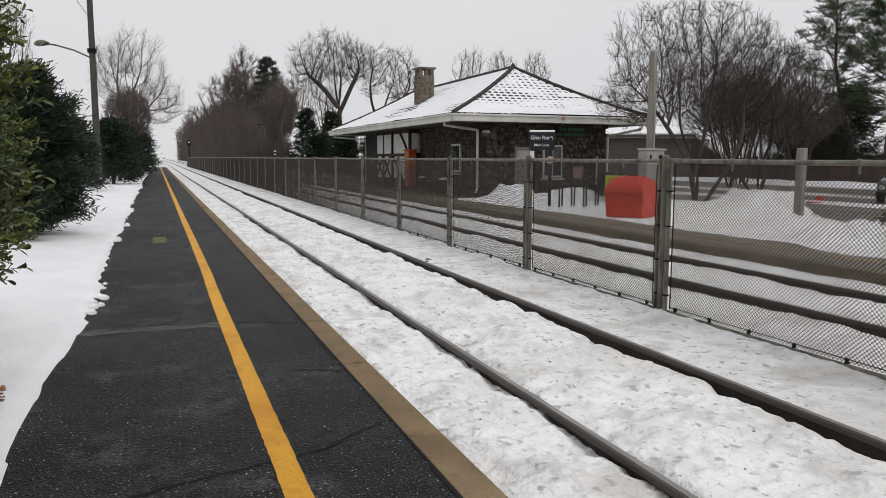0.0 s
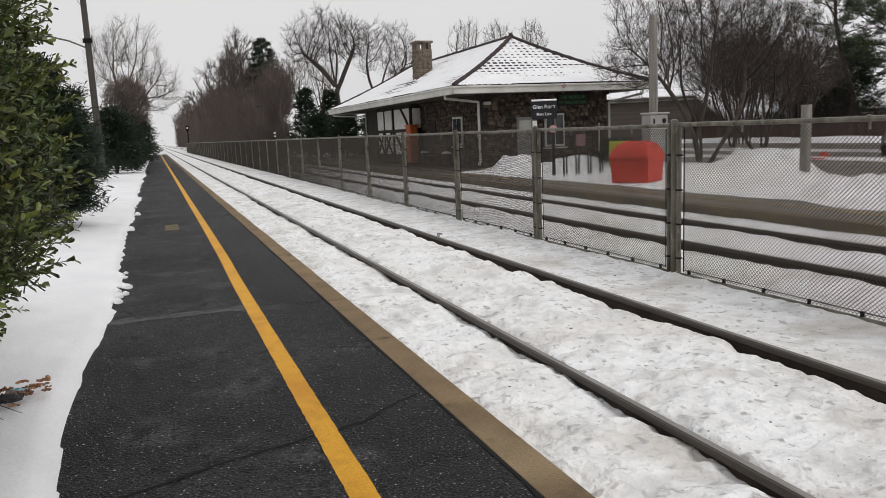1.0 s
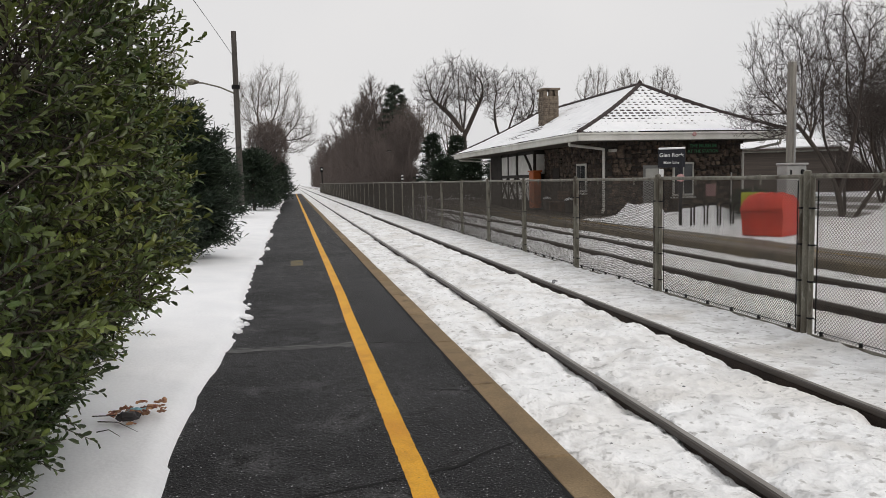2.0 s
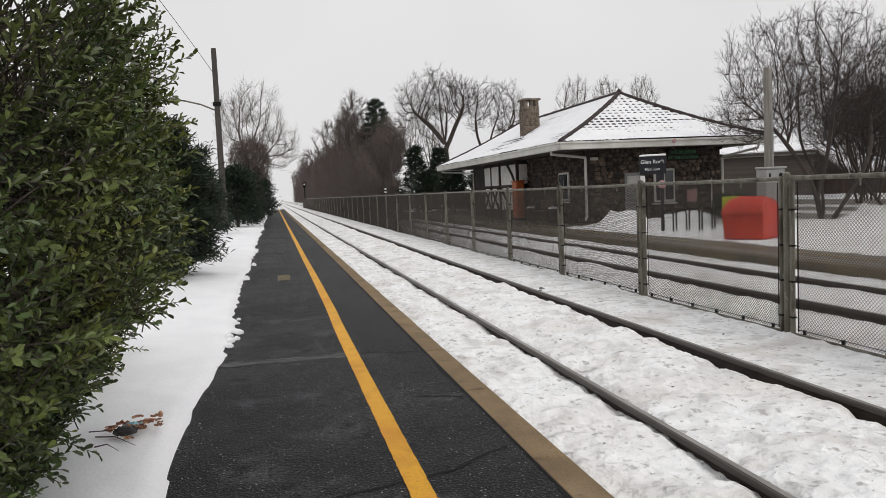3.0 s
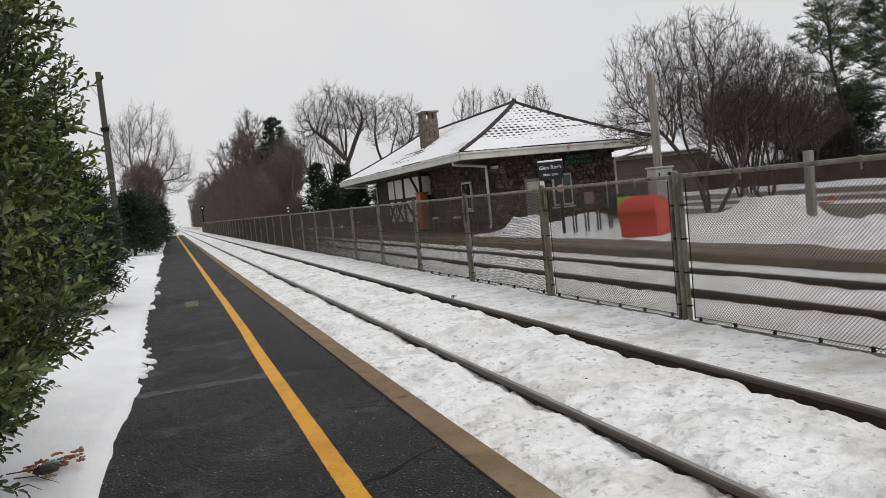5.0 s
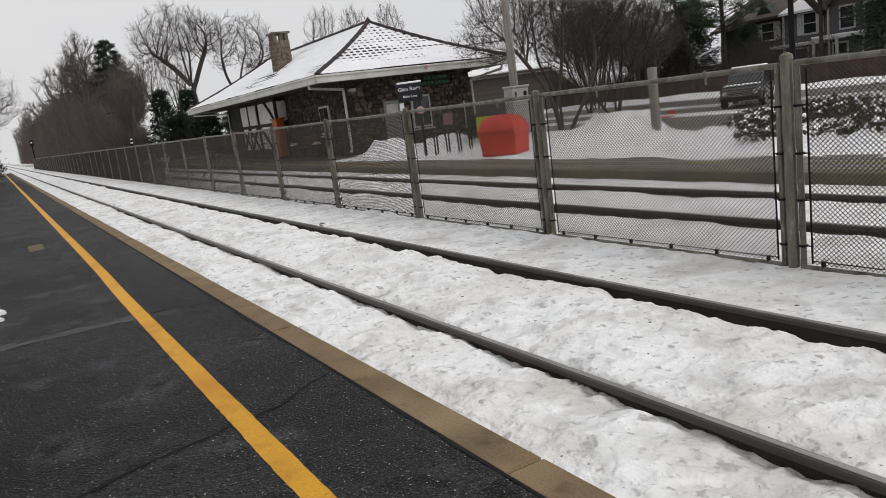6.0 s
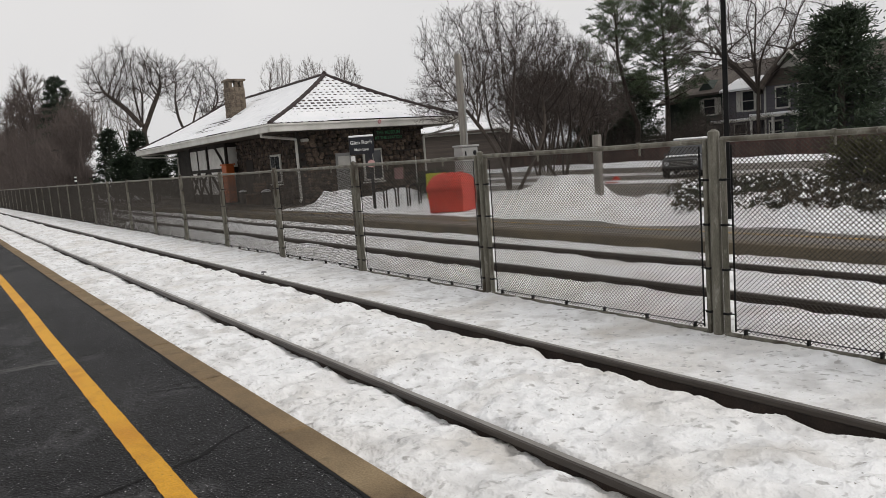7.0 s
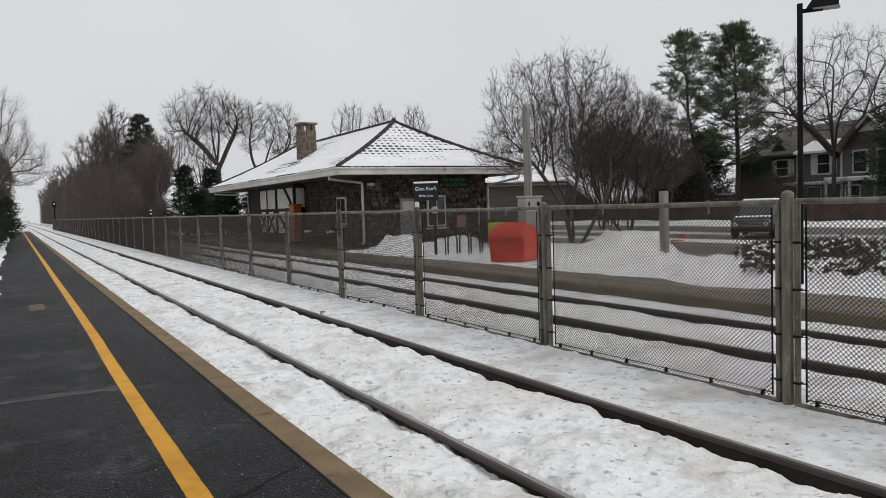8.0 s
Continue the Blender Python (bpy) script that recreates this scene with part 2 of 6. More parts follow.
g = MB()
prof = [(-2500, -0.06), (-900, -0.06), (-100, -0.06), (1.1, -0.06), (1.15, -0.5), (8.95, -0.5), (9.0, -0.06), (60, -0.06), (900, -0.06), (2500, -0.06)]
yy = [-400, -20, 20, 60, 200, 900, 4500]
g.grid(np.array([[p[0] for p in prof]] * len(yy), float), np.array([[y] * len(prof) for y in yy], float), np.array([[p[1] for p in prof]] * len(yy), float))
structure("ground", g, SNOW_FAR, "flat snow-covered ground reaching to the horizon", "ground")


def bed_height(x, y):
    """The snow between the two platforms: lumpy, hollowed where the rails have melted it."""
    lump = np.abs(fbm(x, y, 0.16, 3, 11))
    z = -0.15 + 0.05 * fbm(x, y, 0.8, 3, 3) + 0.055 * fbm(x, y, 0.3, 3, 13) + 0.034 * fbm(x, y, 0.13, 2, 17) - 0.06 * lump
    z = z + 0.035 * np.exp(-((x - 3.04) / 0.5) ** 2)
    z = z + 0.035 * np.exp(-((x - 1.75) / 0.3) ** 2) - 0.04 * np.exp(-((x - 1.42) / 0.07) ** 2)
    z = np.where(x > 5.3, -0.15 + (z + 0.15) * 0.45, z)
    wave = 1 + np.where(x > 5.3, 0.9 * fbm(x * 0 + 5, y, 2.4, 2, 22), 1.2 * fbm(x * 0 + 5, y, 0.8, 3, 21))
    for r, left, right, depth in ((RAILS[0], 0.045, 0.07, 0.03), (RAILS[1], 0.065, 0.06, 0.085), (RAILS[2], 0.09, 0.07, 0.13), (RAILS[3], 0.09, 0.07, 0.10)):
        d = x - r
        z = np.where(d < 0, z - depth * np.exp(-(np.maximum(-d - 0.03, 0) / (left * np.maximum(wave, 0.25))) ** 2), z)
        z = np.where(d >= 0, z - 0.06 * np.exp(-(np.maximum(d - 0.03, 0) / right) ** 2), z)
    side = np.clip((x - 3.9) / 0.2, 0, 1) * np.clip((5.3 - x) / 0.3, 0, 1)
    z = z * (1 - side) + side * (-0.172 - 0.03 * np.clip((9.5 - y) / 3, 0, 1) + 0.022 * fbm(x, y, 0.9, 3, 8) + 0.014 * fbm(x, y, 0.3, 3, 9))
    return z


xs = np.concatenate([np.arange(1.40, 2.2, 0.035), np.arange(2.2, 2.42, 0.018), np.arange(2.42, 3.55, 0.033), np.arange(3.55, 3.9, 0.02), np.arange(3.9, 6.2, 0.1), np.arange(6.2, 6.6, 0.03), np.arange(6.6, 7.75, 0.1), np.arange(7.75, 8.1, 0.03), np.arange(8.1, 8.96, 0.12)])
ys = np.concatenate([np.arange(-40, -3, 2.0), np.arange(-3, 1.0, 0.25), np.arange(1.0, 9, 0.036), np.arange(9, 14, 0.06), np.arange(14, 30, 0.13), np.arange(30, 160, 1.0), np.arange(160, 900, 20)])
X, Y = np.meshgrid(xs, ys)
structure("track_snow", MB().grid(X, Y, bed_height(X, Y)), SNOW_TRACK, "lumpy trodden snow covering the ballast between the rails", "snow", True)

RAILPROF = [(-0.07, -0.17), (0.07, -0.17), (0.07, -0.158), (0.012, -0.14), (0.012, -0.05), (0.036, -0.036), (0.037, -0.010), (0.03, -0.002), (0.015, 0), (-0.015, 0), (-0.03, -0.002), (-0.037, -0.010), (-0.036, -0.036), (-0.012, -0.05), (-0.012, -0.14), (-0.07, -0.158)]
for rx in RAILS:
    rt = thing("rail", pose(rx, 0, RAIL_TOP), "rusty steel railway rail half sunk in snow", "rail", "rails of the two tracks")
    part("web", MB().sweep([p for p in RAILPROF if p[1] < -0.03], -40, 900), RUST, rt, "dark rusty web")
    part("railhead", MB().sweep([(0.036, -0.0355), (0.037, -0.010), (0.03, -0.002), (0.015, 0), (-0.015, 0), (-0.03, -0.002), (-0.037, -0.010), (-0.036, -0.0355)], -40, 900), RAIL, rt, "dark steel head")
    part("running_band", MB().box(-0.012, 0.026, -40, 900, -0.004, 0.0015), BAND, rt, "worn pale running surface")

# platform on the camera's side
PLAT_END = 118.0
structure("platform", MB().box(-1.7, 1.19, -40, PLAT_END, -0.5, 0.0), ASPHALT, "wet black asphalt of the station platform", "platform")
structure("platform_seam", strip(-0.9, 6.90, 0.46, 6.86, 0.15, 33, 60, 0.03), SEAL, "pale mortar seam across the asphalt", "seam")
seam_crack = structure("seam_crack", strip(-0.9, 6.91, 0.46, 6.87, 0.010, 35, 60, 0.05), CRACK_AND_SHADE, "dark crack along the pale seam", "crack")
seam_crack.location.z = 0.003
stripe = MB()
ty = np.concatenate([np.arange(-40, 0.5, 0.5), np.arange(0.5, 14, 0.016), np.arange(14, 30, 0.1), np.arange(30, PLAT_END - 1, 0.8)])
off = 0.012 * (1 + np.tanh((ty - 9.0) / 1.2)) + 0.007 * fbm(ty * 0, ty, 2.5, 2, 31)
lo, hi = 0.460 + off + 0.007 * fbm(ty * 0, ty, 0.06, 3, 5), 0.582 + off + 0.006 * fbm(ty * 0 + 9, ty, 0.06, 3, 6)
stripe.grid(np.stack([lo, hi], 1), np.stack([ty, ty], 1), np.full((len(ty), 2), 0.004))
structure("warning_stripe", stripe, YELLOW, "worn yellow painted warning line on the asphalt", "line marking")
# Base coloured near-black: shade in the slab joints is put into its colour.
edge = structure("platform_edge", MB().box(1.192, 1.385, -40, PLAT_END, -0.5, -0.17), CRACK_AND_SHADE, "tan concrete platform edge in long sections, on a base coloured dark as shade", "platform edge")
SLAB = 1.525

# far side
structure("far_platform", MB().box(EDGE2 + 0.3, 10.6, -40, 80, -0.5, 0.0), ASPHALT_FAR, "slushy brown asphalt of the opposite platform", "platform")
structure("far_platform_edge", MB().box(EDGE2, EDGE2 + 0.296, -40, 80, -0.5, 0.002, 0.01), FAR_EDGE, "tan concrete edge of the opposite platform", "platform edge")

stripe2 = MB()
ty = np.arange(-8, 60, 0.1)
wob = 0.02 * fbm(ty * 0, ty, 1.5, 3, 35)
stripe2.grid(np.stack([9.74 + wob, 9.85 + wob], 1), np.stack([ty, ty], 1), np.full((len(ty), 2), 0.004))
structure("far_warning_stripe", stripe2, mat("muddy_yellow", (0.36, 0.23, 0.05), (0.13, 0.10, 0.06), 0.8, 2.5, 0.4, 60, grain=0.3), "muddy yellow line on the opposite platform", "line marking")


# ---- fence between the tracks ----
SPAN, FENCE_Y0, FTOP, FBASE = 3.215, 3.57, 1.50, -0.205
PITCH = 0.041


def wire_net(w, h):
    """Two layers of slanting wires that cross, w long and h high, in the plane x = 0."""
    mb = MB()
    rise = 0.94
    for sgn, dx in ((1, 0.002), (-1, -0.002)):
        y = -h / rise
        while y < w:
            a, b = max(0.0, -y), min(h / rise, w - y)
            if b > a:
                za, zb = a * rise, b * rise
                pts = [(dx, y + a, za if sgn > 0 else h - za), (dx, y + b, zb if sgn > 0 else h - zb)]
                mb.tube(pts, 0.0033, 3, False)
            y += PITCH
    return mb


def fence_panel():
    """One framed length of the fence; its origin stands at the foot of its first post."""
    H = FTOP - FBASE
    t = thing("chain_link_fence", pose(FENCE_X, FENCE_Y0, FBASE), "weathered grey chain-link fence panel on a pipe frame", "fence", "panels of the fence between the tracks")
    part("fence_post", MB().tube([(0, 0, -0.25), (0, 0, H + 0.005)], 0.036, 10).tube([(0, 0, H), (0, 0, H + 0.025), (0, 0, H + 0.04)], [0.042, 0.04, 0.012], 10), GALV, t)
    for y in (0.086, SPAN - 0.086):
        part("upright", MB().tube([(0, y, 0.02), (0, y, H - 0.03)], 0.025, 8), GALV, t)
    sag = [0.010 * math.sin(0.55 + 2.6 * k / 8) for k in range(9)]
    part("top_rail", MB().tube([(0, 0.07 + k * (SPAN - 0.14) / 8, H - 0.024 - sag[k]) for k in range(9)], 0.024, 8), GALV, t)
    part("bottom_rail", MB().tube([(0, 0.07, 0.03), (0, SPAN - 0.07, 0.03)], 0.022, 8), GALV, t)
    for y in (0.155, SPAN - 0.155):
        part("tension_bar", MB().box(0.006, 0.014, y - 0.008, y + 0.008, 0.06, H - 0.07, 0.002), DARK, t)
    for y in (0.8, 2.2):
        part("rail_tie", MB().tube([(0, y - 0.012, H - 0.028), (0, y + 0.012, H - 0.030)], 0.031, 8).box(-0.004, 0.02, y - 0.006, y + 0.006, H - 0.12, H - 0.04, 0.002), GALV, t)
    net = part("wire_netting", wire_net(SPAN - 0.31, H - 0.12), WIRE, t, "small-meshed wire netting")
    net.location = (0.012, 0.155, 0.055)
    part("tension_wire", MB().tube([(0.01, 0.15, 0.085), (0.01, SPAN - 0.15, 0.085)], 0.005, 4), DARK, t)
    for k in range(6):
        y = 0.25 + k * (SPAN - 0.5) / 5
        part("tie", MB().box(-0.012, 0.026, y - 0.009, y + 0.009, 0.02, 0.095, 0.003), DARK, t)
    for y, d in ((0.086, 1), (SPAN - 0.086, -1)):
        for k in range(4):
            z = 0.2 + k * 0.38
            part("clamp", MB().box(-0.028, 0.031, y - 0.029, y + 0.029, z, z + 0.02, 0.005).box(0.004, 0.014, min(y, y + 0.085 * d), max(y, y + 0.085 * d), z + 0.004, z + 0.014, 0.002), DARK, t)
    return t


panel = fence_panel()
tp = thing("terminal_post", pose(FENCE_X, FENCE_Y0 + 0.001, FBASE), "thick grey terminal post with a domed cap in the fence", "fence post")
part("post", MB().tube([(0, 0, -0.2), (0, 0, FTOP - FBASE + 0.02)], 0.046, 12), GALV, tp)
part("cap", MB().tube([(0, 0, FTOP - FBASE + 0.01), (0, 0, FTOP - FBASE + 0.045), (0, 0, FTOP - FBASE + 0.066)], [0.052, 0.047, 0.016], 12), GALV, tp)
for k in range(-11, 43):
    if k:
        copy_thing(panel, pose(FENCE_X, FENCE_Y0 + k * SPAN, FBASE))

# ---- more materials ----
BARK = mat("bark_grey", (0.075, 0.06, 0.05), (0.045, 0.036, 0.03), 0.9, 3, 0.5, 30, grain=0.25)
# Paler than TWIG: the far woods' haze is put into this bark colour.
WOODTWIG = mat("hazed_wood_twigs", (0.125, 0.100, 0.090), (0.085, 0.068, 0.061), 0.9, 0.15, 0, 30, grain=0.2, island=0.3)
TWIG = mat("twig_brown", (0.055, 0.043, 0.037), (0.038, 0.030, 0.026), 0.9, 1.2, 0, 30, grain=0.2, island=0.25)
PALEBARK = mat("bark_pale", (0.12, 0.10, 0.085), (0.08, 0.066, 0.055), 0.9, 1.2, 0, 30, grain=0.2, island=0.25)
LEAF = mat("laurel_leaf", (0.112, 0.138, 0.034), (0.050, 0.080, 0.026), 0.36, 1.6, 0, 30, lo=0.4, hi=0.62, island=0.55, spec=0.5)
LEAFLIGHT = mat("pale_leaf", (0.17, 0.18, 0.035), (0.11, 0.135, 0.03), 0.45, 2, 0, 30, island=0.4, spec=0.5)
YEW = mat("yew_needles", (0.024, 0.040, 0.020), (0.014, 0.026, 0.015), 0.6, 2, 0, 30, island=0.5)
PINE = mat("pine_needles", (0.095, 0.125, 0.064), (0.058, 0.084, 0.046), 0.6, 0.8, 0, 30, island=0.5)
STONE = mat("rubble_stone", (0.125, 0.092, 0.070), (0.040, 0.032, 0.028), 0.9, 4.5, 0.7, 22, grain=0.35, each=0.5, island=0.5)
MORTAR = mat("stone_mortar", (0.055, 0.050, 0.045), (0.035, 0.031, 0.028), 0.9, 3, 0.5, 40, grain=0.25)
CHIMSTONE = mat("chimney_stone", (0.21, 0.17, 0.13), (0.10, 0.078, 0.06), 0.9, 4.5, 0.7, 22, grain=0.3)
TRIM = mat("pale_trim_paint", (0.62, 0.61, 0.57), (0.50, 0.49, 0.45), 0.6, 1.5, 0.1, 60, grain=0.08)
PLASTER = mat("white_plaster", (0.72, 0.71, 0.68), (0.60, 0.59, 0.56), 0.8, 3, 0.2, 50)
TIMBER = mat("dark_timber", (0.03, 0.024, 0.02), None, 0.8, 6, 0.3, 60)
TILE = mat("roof_tile", (0.050, 0.033, 0.032), (0.033, 0.027, 0.027), 0.8, 4, 0.3, 40, grain=0.25)
SOFFIT = mat("soffit_board", (0.10, 0.085, 0.07), None, 0.8, 4, 0.2, 40)
RED = mat("red_plastic", (0.62, 0.050, 0.022), (0.50, 0.036, 0.018), 0.5, 2.5, 0.15, 50, grain=0.08)
ORANGE = mat("orange_paint", (0.46, 0.105, 0.018), (0.34, 0.075, 0.014), 0.5, 2.5, 0.1, 50)
NAVY = mat("navy_enamel", (0.005, 0.006, 0.012), None, 0.35, 3, 0, 50)
WHITE = mat("white_enamel", (0.78, 0.78, 0.77), None, 0.5, 6, 0, 50)
GREY = mat("grey_cabinet", (0.30, 0.30, 0.29), (0.24, 0.24, 0.23), 0.55, 3, 0.1, 60)
WOODGREY = mat("weathered_wood", (0.27, 0.25, 0.22), (0.19, 0.175, 0.155), 0.85, 2, 0.5, 40, grain=0.2, stretch=(8, 8, 0.6))
POLEWOOD = mat("tarred_pole", (0.075, 0.066, 0.058), (0.05, 0.044, 0.04), 0.85, 3, 0.4, 40, stretch=(8, 8, 0.6))
HIVIS = mat("yellow_green_sheet", (0.40, 0.41, 0.02), (0.28, 0.31, 0.03), 0.5, 4, 0, 50)
GREEN = mat("green_letters", (0.06, 0.26, 0.12), None, 0.6, 4, 0, 50)
PINK = mat("faded_notice", (0.42, 0.20, 0.19), (0.5, 0.33, 0.32), 0.7, 14, 0, 50)
GLASS = mat("dark_window_glass", (0.02, 0.022, 0.026), (0.035, 0.037, 0.04), 0.08, 1.5, 0, 50, spec=0.6)
SIDING = mat("grey_siding", (0.135, 0.128, 0.145), (0.105, 0.10, 0.115), 0.7, 1.5, 0.2, 20, stretch=(0.3, 0.3, 8))
SIDINGBROWN = mat("brown_siding", (0.13, 0.105, 0.09), (0.09, 0.075, 0.065), 0.7, 1.5, 0.2, 20, stretch=(0.3, 0.3, 8))
SIDINGGREEN = mat("green_siding", (0.04, 0.055, 0.045), (0.03, 0.042, 0.035), 0.7, 1.5, 0.2, 20, stretch=(0.3, 0.3, 8))
SHINGLE = mat("grey_shingle", (0.125, 0.105, 0.09), (0.085, 0.072, 0.064), 0.9, 2.5, 0.5, 14, grain=0.25)
HEDGE = mat("brown_boards", (0.070, 0.036, 0.029), (0.045, 0.026, 0.022), 0.85, 1.2, 0.4, 12, grain=0.25, each=0.25)
CARPAINT = mat("dark_car_paint", (0.020, 0.022, 0.026), (0.03, 0.03, 0.032), 0.3, 2, 0, 50, spec=0.6)
CHROME = mat("dull_chrome", (0.42, 0.42, 0.42), None, 0.25, 3, 0, 50, metal=0.9)
RUBBER = mat("tyre_rubber", (0.018, 0.018, 0.018), None, 0.85, 6, 0.2, 60)
LAMPGLASS = mat("lamp_lens", (0.45, 0.46, 0.47), None, 0.2, 6, 0, 50)
BLUE = mat("blue_scrap", (0.18, 0.42, 0.50), (0.3, 0.5, 0.55), 0.5, 20, 0, 50)
BROWNSCRAP = mat("brown_scrap", (0.20, 0.065, 0.045), (0.42, 0.24, 0.13), 0.6, 25, 0, 50, island=0.4)
DARKSCRAP = mat("dark_scrap", (0.028, 0.024, 0.026), (0.05, 0.045, 0.045), 0.6, 20, 0, 50)
PEBBLE = mat("grey_pebble", (0.20, 0.20, 0.205), (0.13, 0.13, 0.135), 0.85, 12, 0.5, 60)

# ---- camera-side platform: slabs, cracks, snow ----
for k, (ax, ay, bx, by, w, sd) in enumerate(((-0.75, 3.25, 0.46, 3.62, 0.024, 41), (0.58, 3.62, 1.14, 3.95, 0.022, 43), (0.58, 6.90, 1.14, 6.72, 0.013, 47), (0.60, 9.4, 1.14, 9.25, 0.018, 53), (-0.2, 11.6, 0.45, 11.75, 0.008, 59), (0.8, 5.2, 1.14, 5.05, 0.016, 61), (-0.75, 17.5, 1.1, 17.3, 0.012, 63))):
    structure("platform_crack", strip(ax, ay, bx, by, w, sd), CRACK_AND_SHADE, "thin dark crack across the asphalt platform", "crack")
structure("painted_patch", MB().box(-0.13, 0.10, 13.9, 14.9, -0.01, 0.004), mat("faded_yellow", (0.16, 0.12, 0.04), (0.07, 0.06, 0.04), 0.7, 7, 0.5, 80, grain=0.3), "faded yellow paint patch on the asphalt", "paint mark")

bx = np.concatenate([np.arange(-9.0, -1.4, 0.25), np.arange(-1.4, -0.60, 0.04)])
by = np.concatenate([np.arange(-40, -3, 2.0), np.arange(-3, 12, 0.06), np.arange(12, 40, 0.25), np.arange(40, 125, 1.0)])
X, Y = np.meshgrid(bx, by)
shore = -0.735 + 0.16 * fbm(Y * 0, Y, 2.2, 3, 71) + 0.13 * np.maximum(fbm(Y * 0, Y, 0.35, 3, 75), 0) * (Y > 6.3) - 0.0008 * np.maximum(Y - 10, 0)
rise = np.clip((shore - X) / 0.10, -1, 1)
Z = 0.075 * np.sign(rise) * np.sqrt(np.abs(rise)) - 0.01 + np.where(X < shore, 0.10 * (1 - np.exp((X - shore) / 1.5)) + 0.05 * fbm(X, Y, 1.2, 3, 77) + 0.012 * fbm(X, Y, 0.15, 2, 79), 0)
lumps = MB()
rs = np.random.RandomState(23)
for k in range(26):
    y = rs.uniform(7.4, 9.6) if k < 14 else rs.uniform(11.5, 24)
    x = -0.70 + 0.16 * fbm(np.array(0.0), np.array(y), 2.2, 3, 71) + rs.uniform(-0.06, 0.05)
    r = rs.uniform(0.03, 0.075)
    lumps.tube([(x, y, 0.0), (x + 0.01, y, r * 0.4), (x, y + 0.01, r * 0.7)], [r, r * 0.8, r * 0.25], 7)
tagged(part("snow_crumbs", lumps, SNOW), "crumbs of snow fallen from the bank onto the asphalt", "snow", "", "stuff")
structure("snow_bank", MB().grid(X, Y, Z), SNOW, "bank of clean snow along the back of the platform", "snow", True)


# ---- leaves and trees ----
def leaves(mb, P, D, N, L, W, fold=0.25):
    """Folded pointed leaves at P along D with face normal N."""
    P, D, N = np.asarray(P), np.asarray(D, float), np.asarray(N, float)
    D = D / np.linalg.norm(D, axis=1)[:, None]
    S = np.cross(D, N)
    S = S / (np.linalg.norm(S, axis=1)[:, None] + 1e-9)
    U = np.cross(S, D)
    L, W = np.asarray(L)[:, None], np.asarray(W)[:, None]
    vs = np.stack([P, P + D * L * 0.35 + S * W * 0.40 + U * W * fold, P + D * L * 0.78 + S * W * 0.46 + U * W * fold, P + D * L, P + D * L * 0.78 - S * W * 0.46 + U * W * fold, P + D * L * 0.35 - S * W * 0.40 + U * W * fold], 1).reshape(-1, 3)
    i = np.arange(len(P))[:, None] * 6
    return mb.bulk(vs, np.concatenate([i + np.array([[0, 1, 2, 3]]), i + np.array([[0, 3, 4, 5]])]))


def rand_dirs(rs, n):
    v = rs.normal(size=(n, 3))
    return v / np.linalg.norm(v, axis=1)[:, None]


def spikes(mb, B, T, w):
    """Thin three-sided twigs that taper from B to T."""
    n = len(B)
    w = np.broadcast_to(np.asarray(w, float), (n,))[:, None]
    D = T - B
    D = D / (np.linalg.norm(D, axis=1)[:, None] + 1e-9)
    E1 = np.cross(D, np.array([0.31, 0.23, 0.92]))
    E1 = E1 / (np.linalg.norm(E1, axis=1)[:, None] + 1e-9)
    E2 = np.cross(D, E1)
    vs = np.stack([B + E1 * w, B - 0.5 * E1 * w + 0.87 * E2 * w, B - 0.5 * E1 * w - 0.87 * E2 * w, T], 1).reshape(-1, 3)
    i = np.arange(n)[:, None] * 4
    return mb.bulk(vs, np.concatenate([i + [[0, 1, 3]], i + [[1, 2, 3]], i + [[2, 0, 3]]]))


def colony(rs, lobes, n, roots, step, kill, up=0.06, wob=0.16):
    """Limbs that grow step by step towards points spread through the lobes (centre, radii) of a crown. Returns places and parents."""
    A = []
    for c, r in lobes:
        v = rand_dirs(rs, n // len(lobes)) * (rs.rand(n // len(lobes), 1) ** 0.42)
        A.append(np.array(c) + v * np.array(r))
    A = np.concatenate(A)
    P, parent, kids = [], [], []
    for pts in roots:
        last = -1
        if P:
            gap = np.linalg.norm(np.array(P) - np.array(pts[0]), axis=1)
            last = int(gap.argmin()) if gap.min() < 0.3 else -1
            kids[last] += last >= 0
        for a, b in zip(pts, pts[1:]):
            a, b = np.array(a, float), np.array(b, float)
            k = max(1, int(np.linalg.norm(b - a) / step))
            for q in range(int(last >= 0), k):
                P.append(a + (b - a) * q / k), parent.append(last), kids.append(0)
                last = len(P) - 1
        P.append(b), parent.append(last), kids.append(0)
    Q = np.array(P)
    d = np.linalg.norm(A[:, None] - Q[None], axis=2)
    best, near = d.argmin(1), d.min(1)
    for it in range(260):
        if not len(A):
            break
        way = np.zeros((len(P), 3))
        np.add.at(way, best, (A - Q[best]) / near[:, None])
        grown = []
        for i in np.unique(best):
            if kids[i] >= 3:
                continue
            g = way[i] / (np.linalg.norm(way[i]) + 1e-9)
            if parent[i] >= 0:
                g = g + 0.55 * (Q[i] - Q[parent[i]]) / step
            g = g + rs.normal(size=3) * wob + np.array([0, 0, up])
            P.append(Q[i] + g / np.linalg.norm(g) * step), parent.append(int(i)), kids.append(0)
            kids[i] += 1
            grown.append(len(P) - 1)
        if not grown:
            break
        Q = np.array(P)
        d = np.linalg.norm(A[:, None] - Q[grown][None], axis=2)
        j, m = d.argmin(1), d.min(1)
        closer = m < near
        best, near = np.where(closer, np.array(grown)[j], best), np.minimum(m, near)
        keep = near > kill
        A, best, near = A[keep], best[keep], near[keep]
    return Q, parent


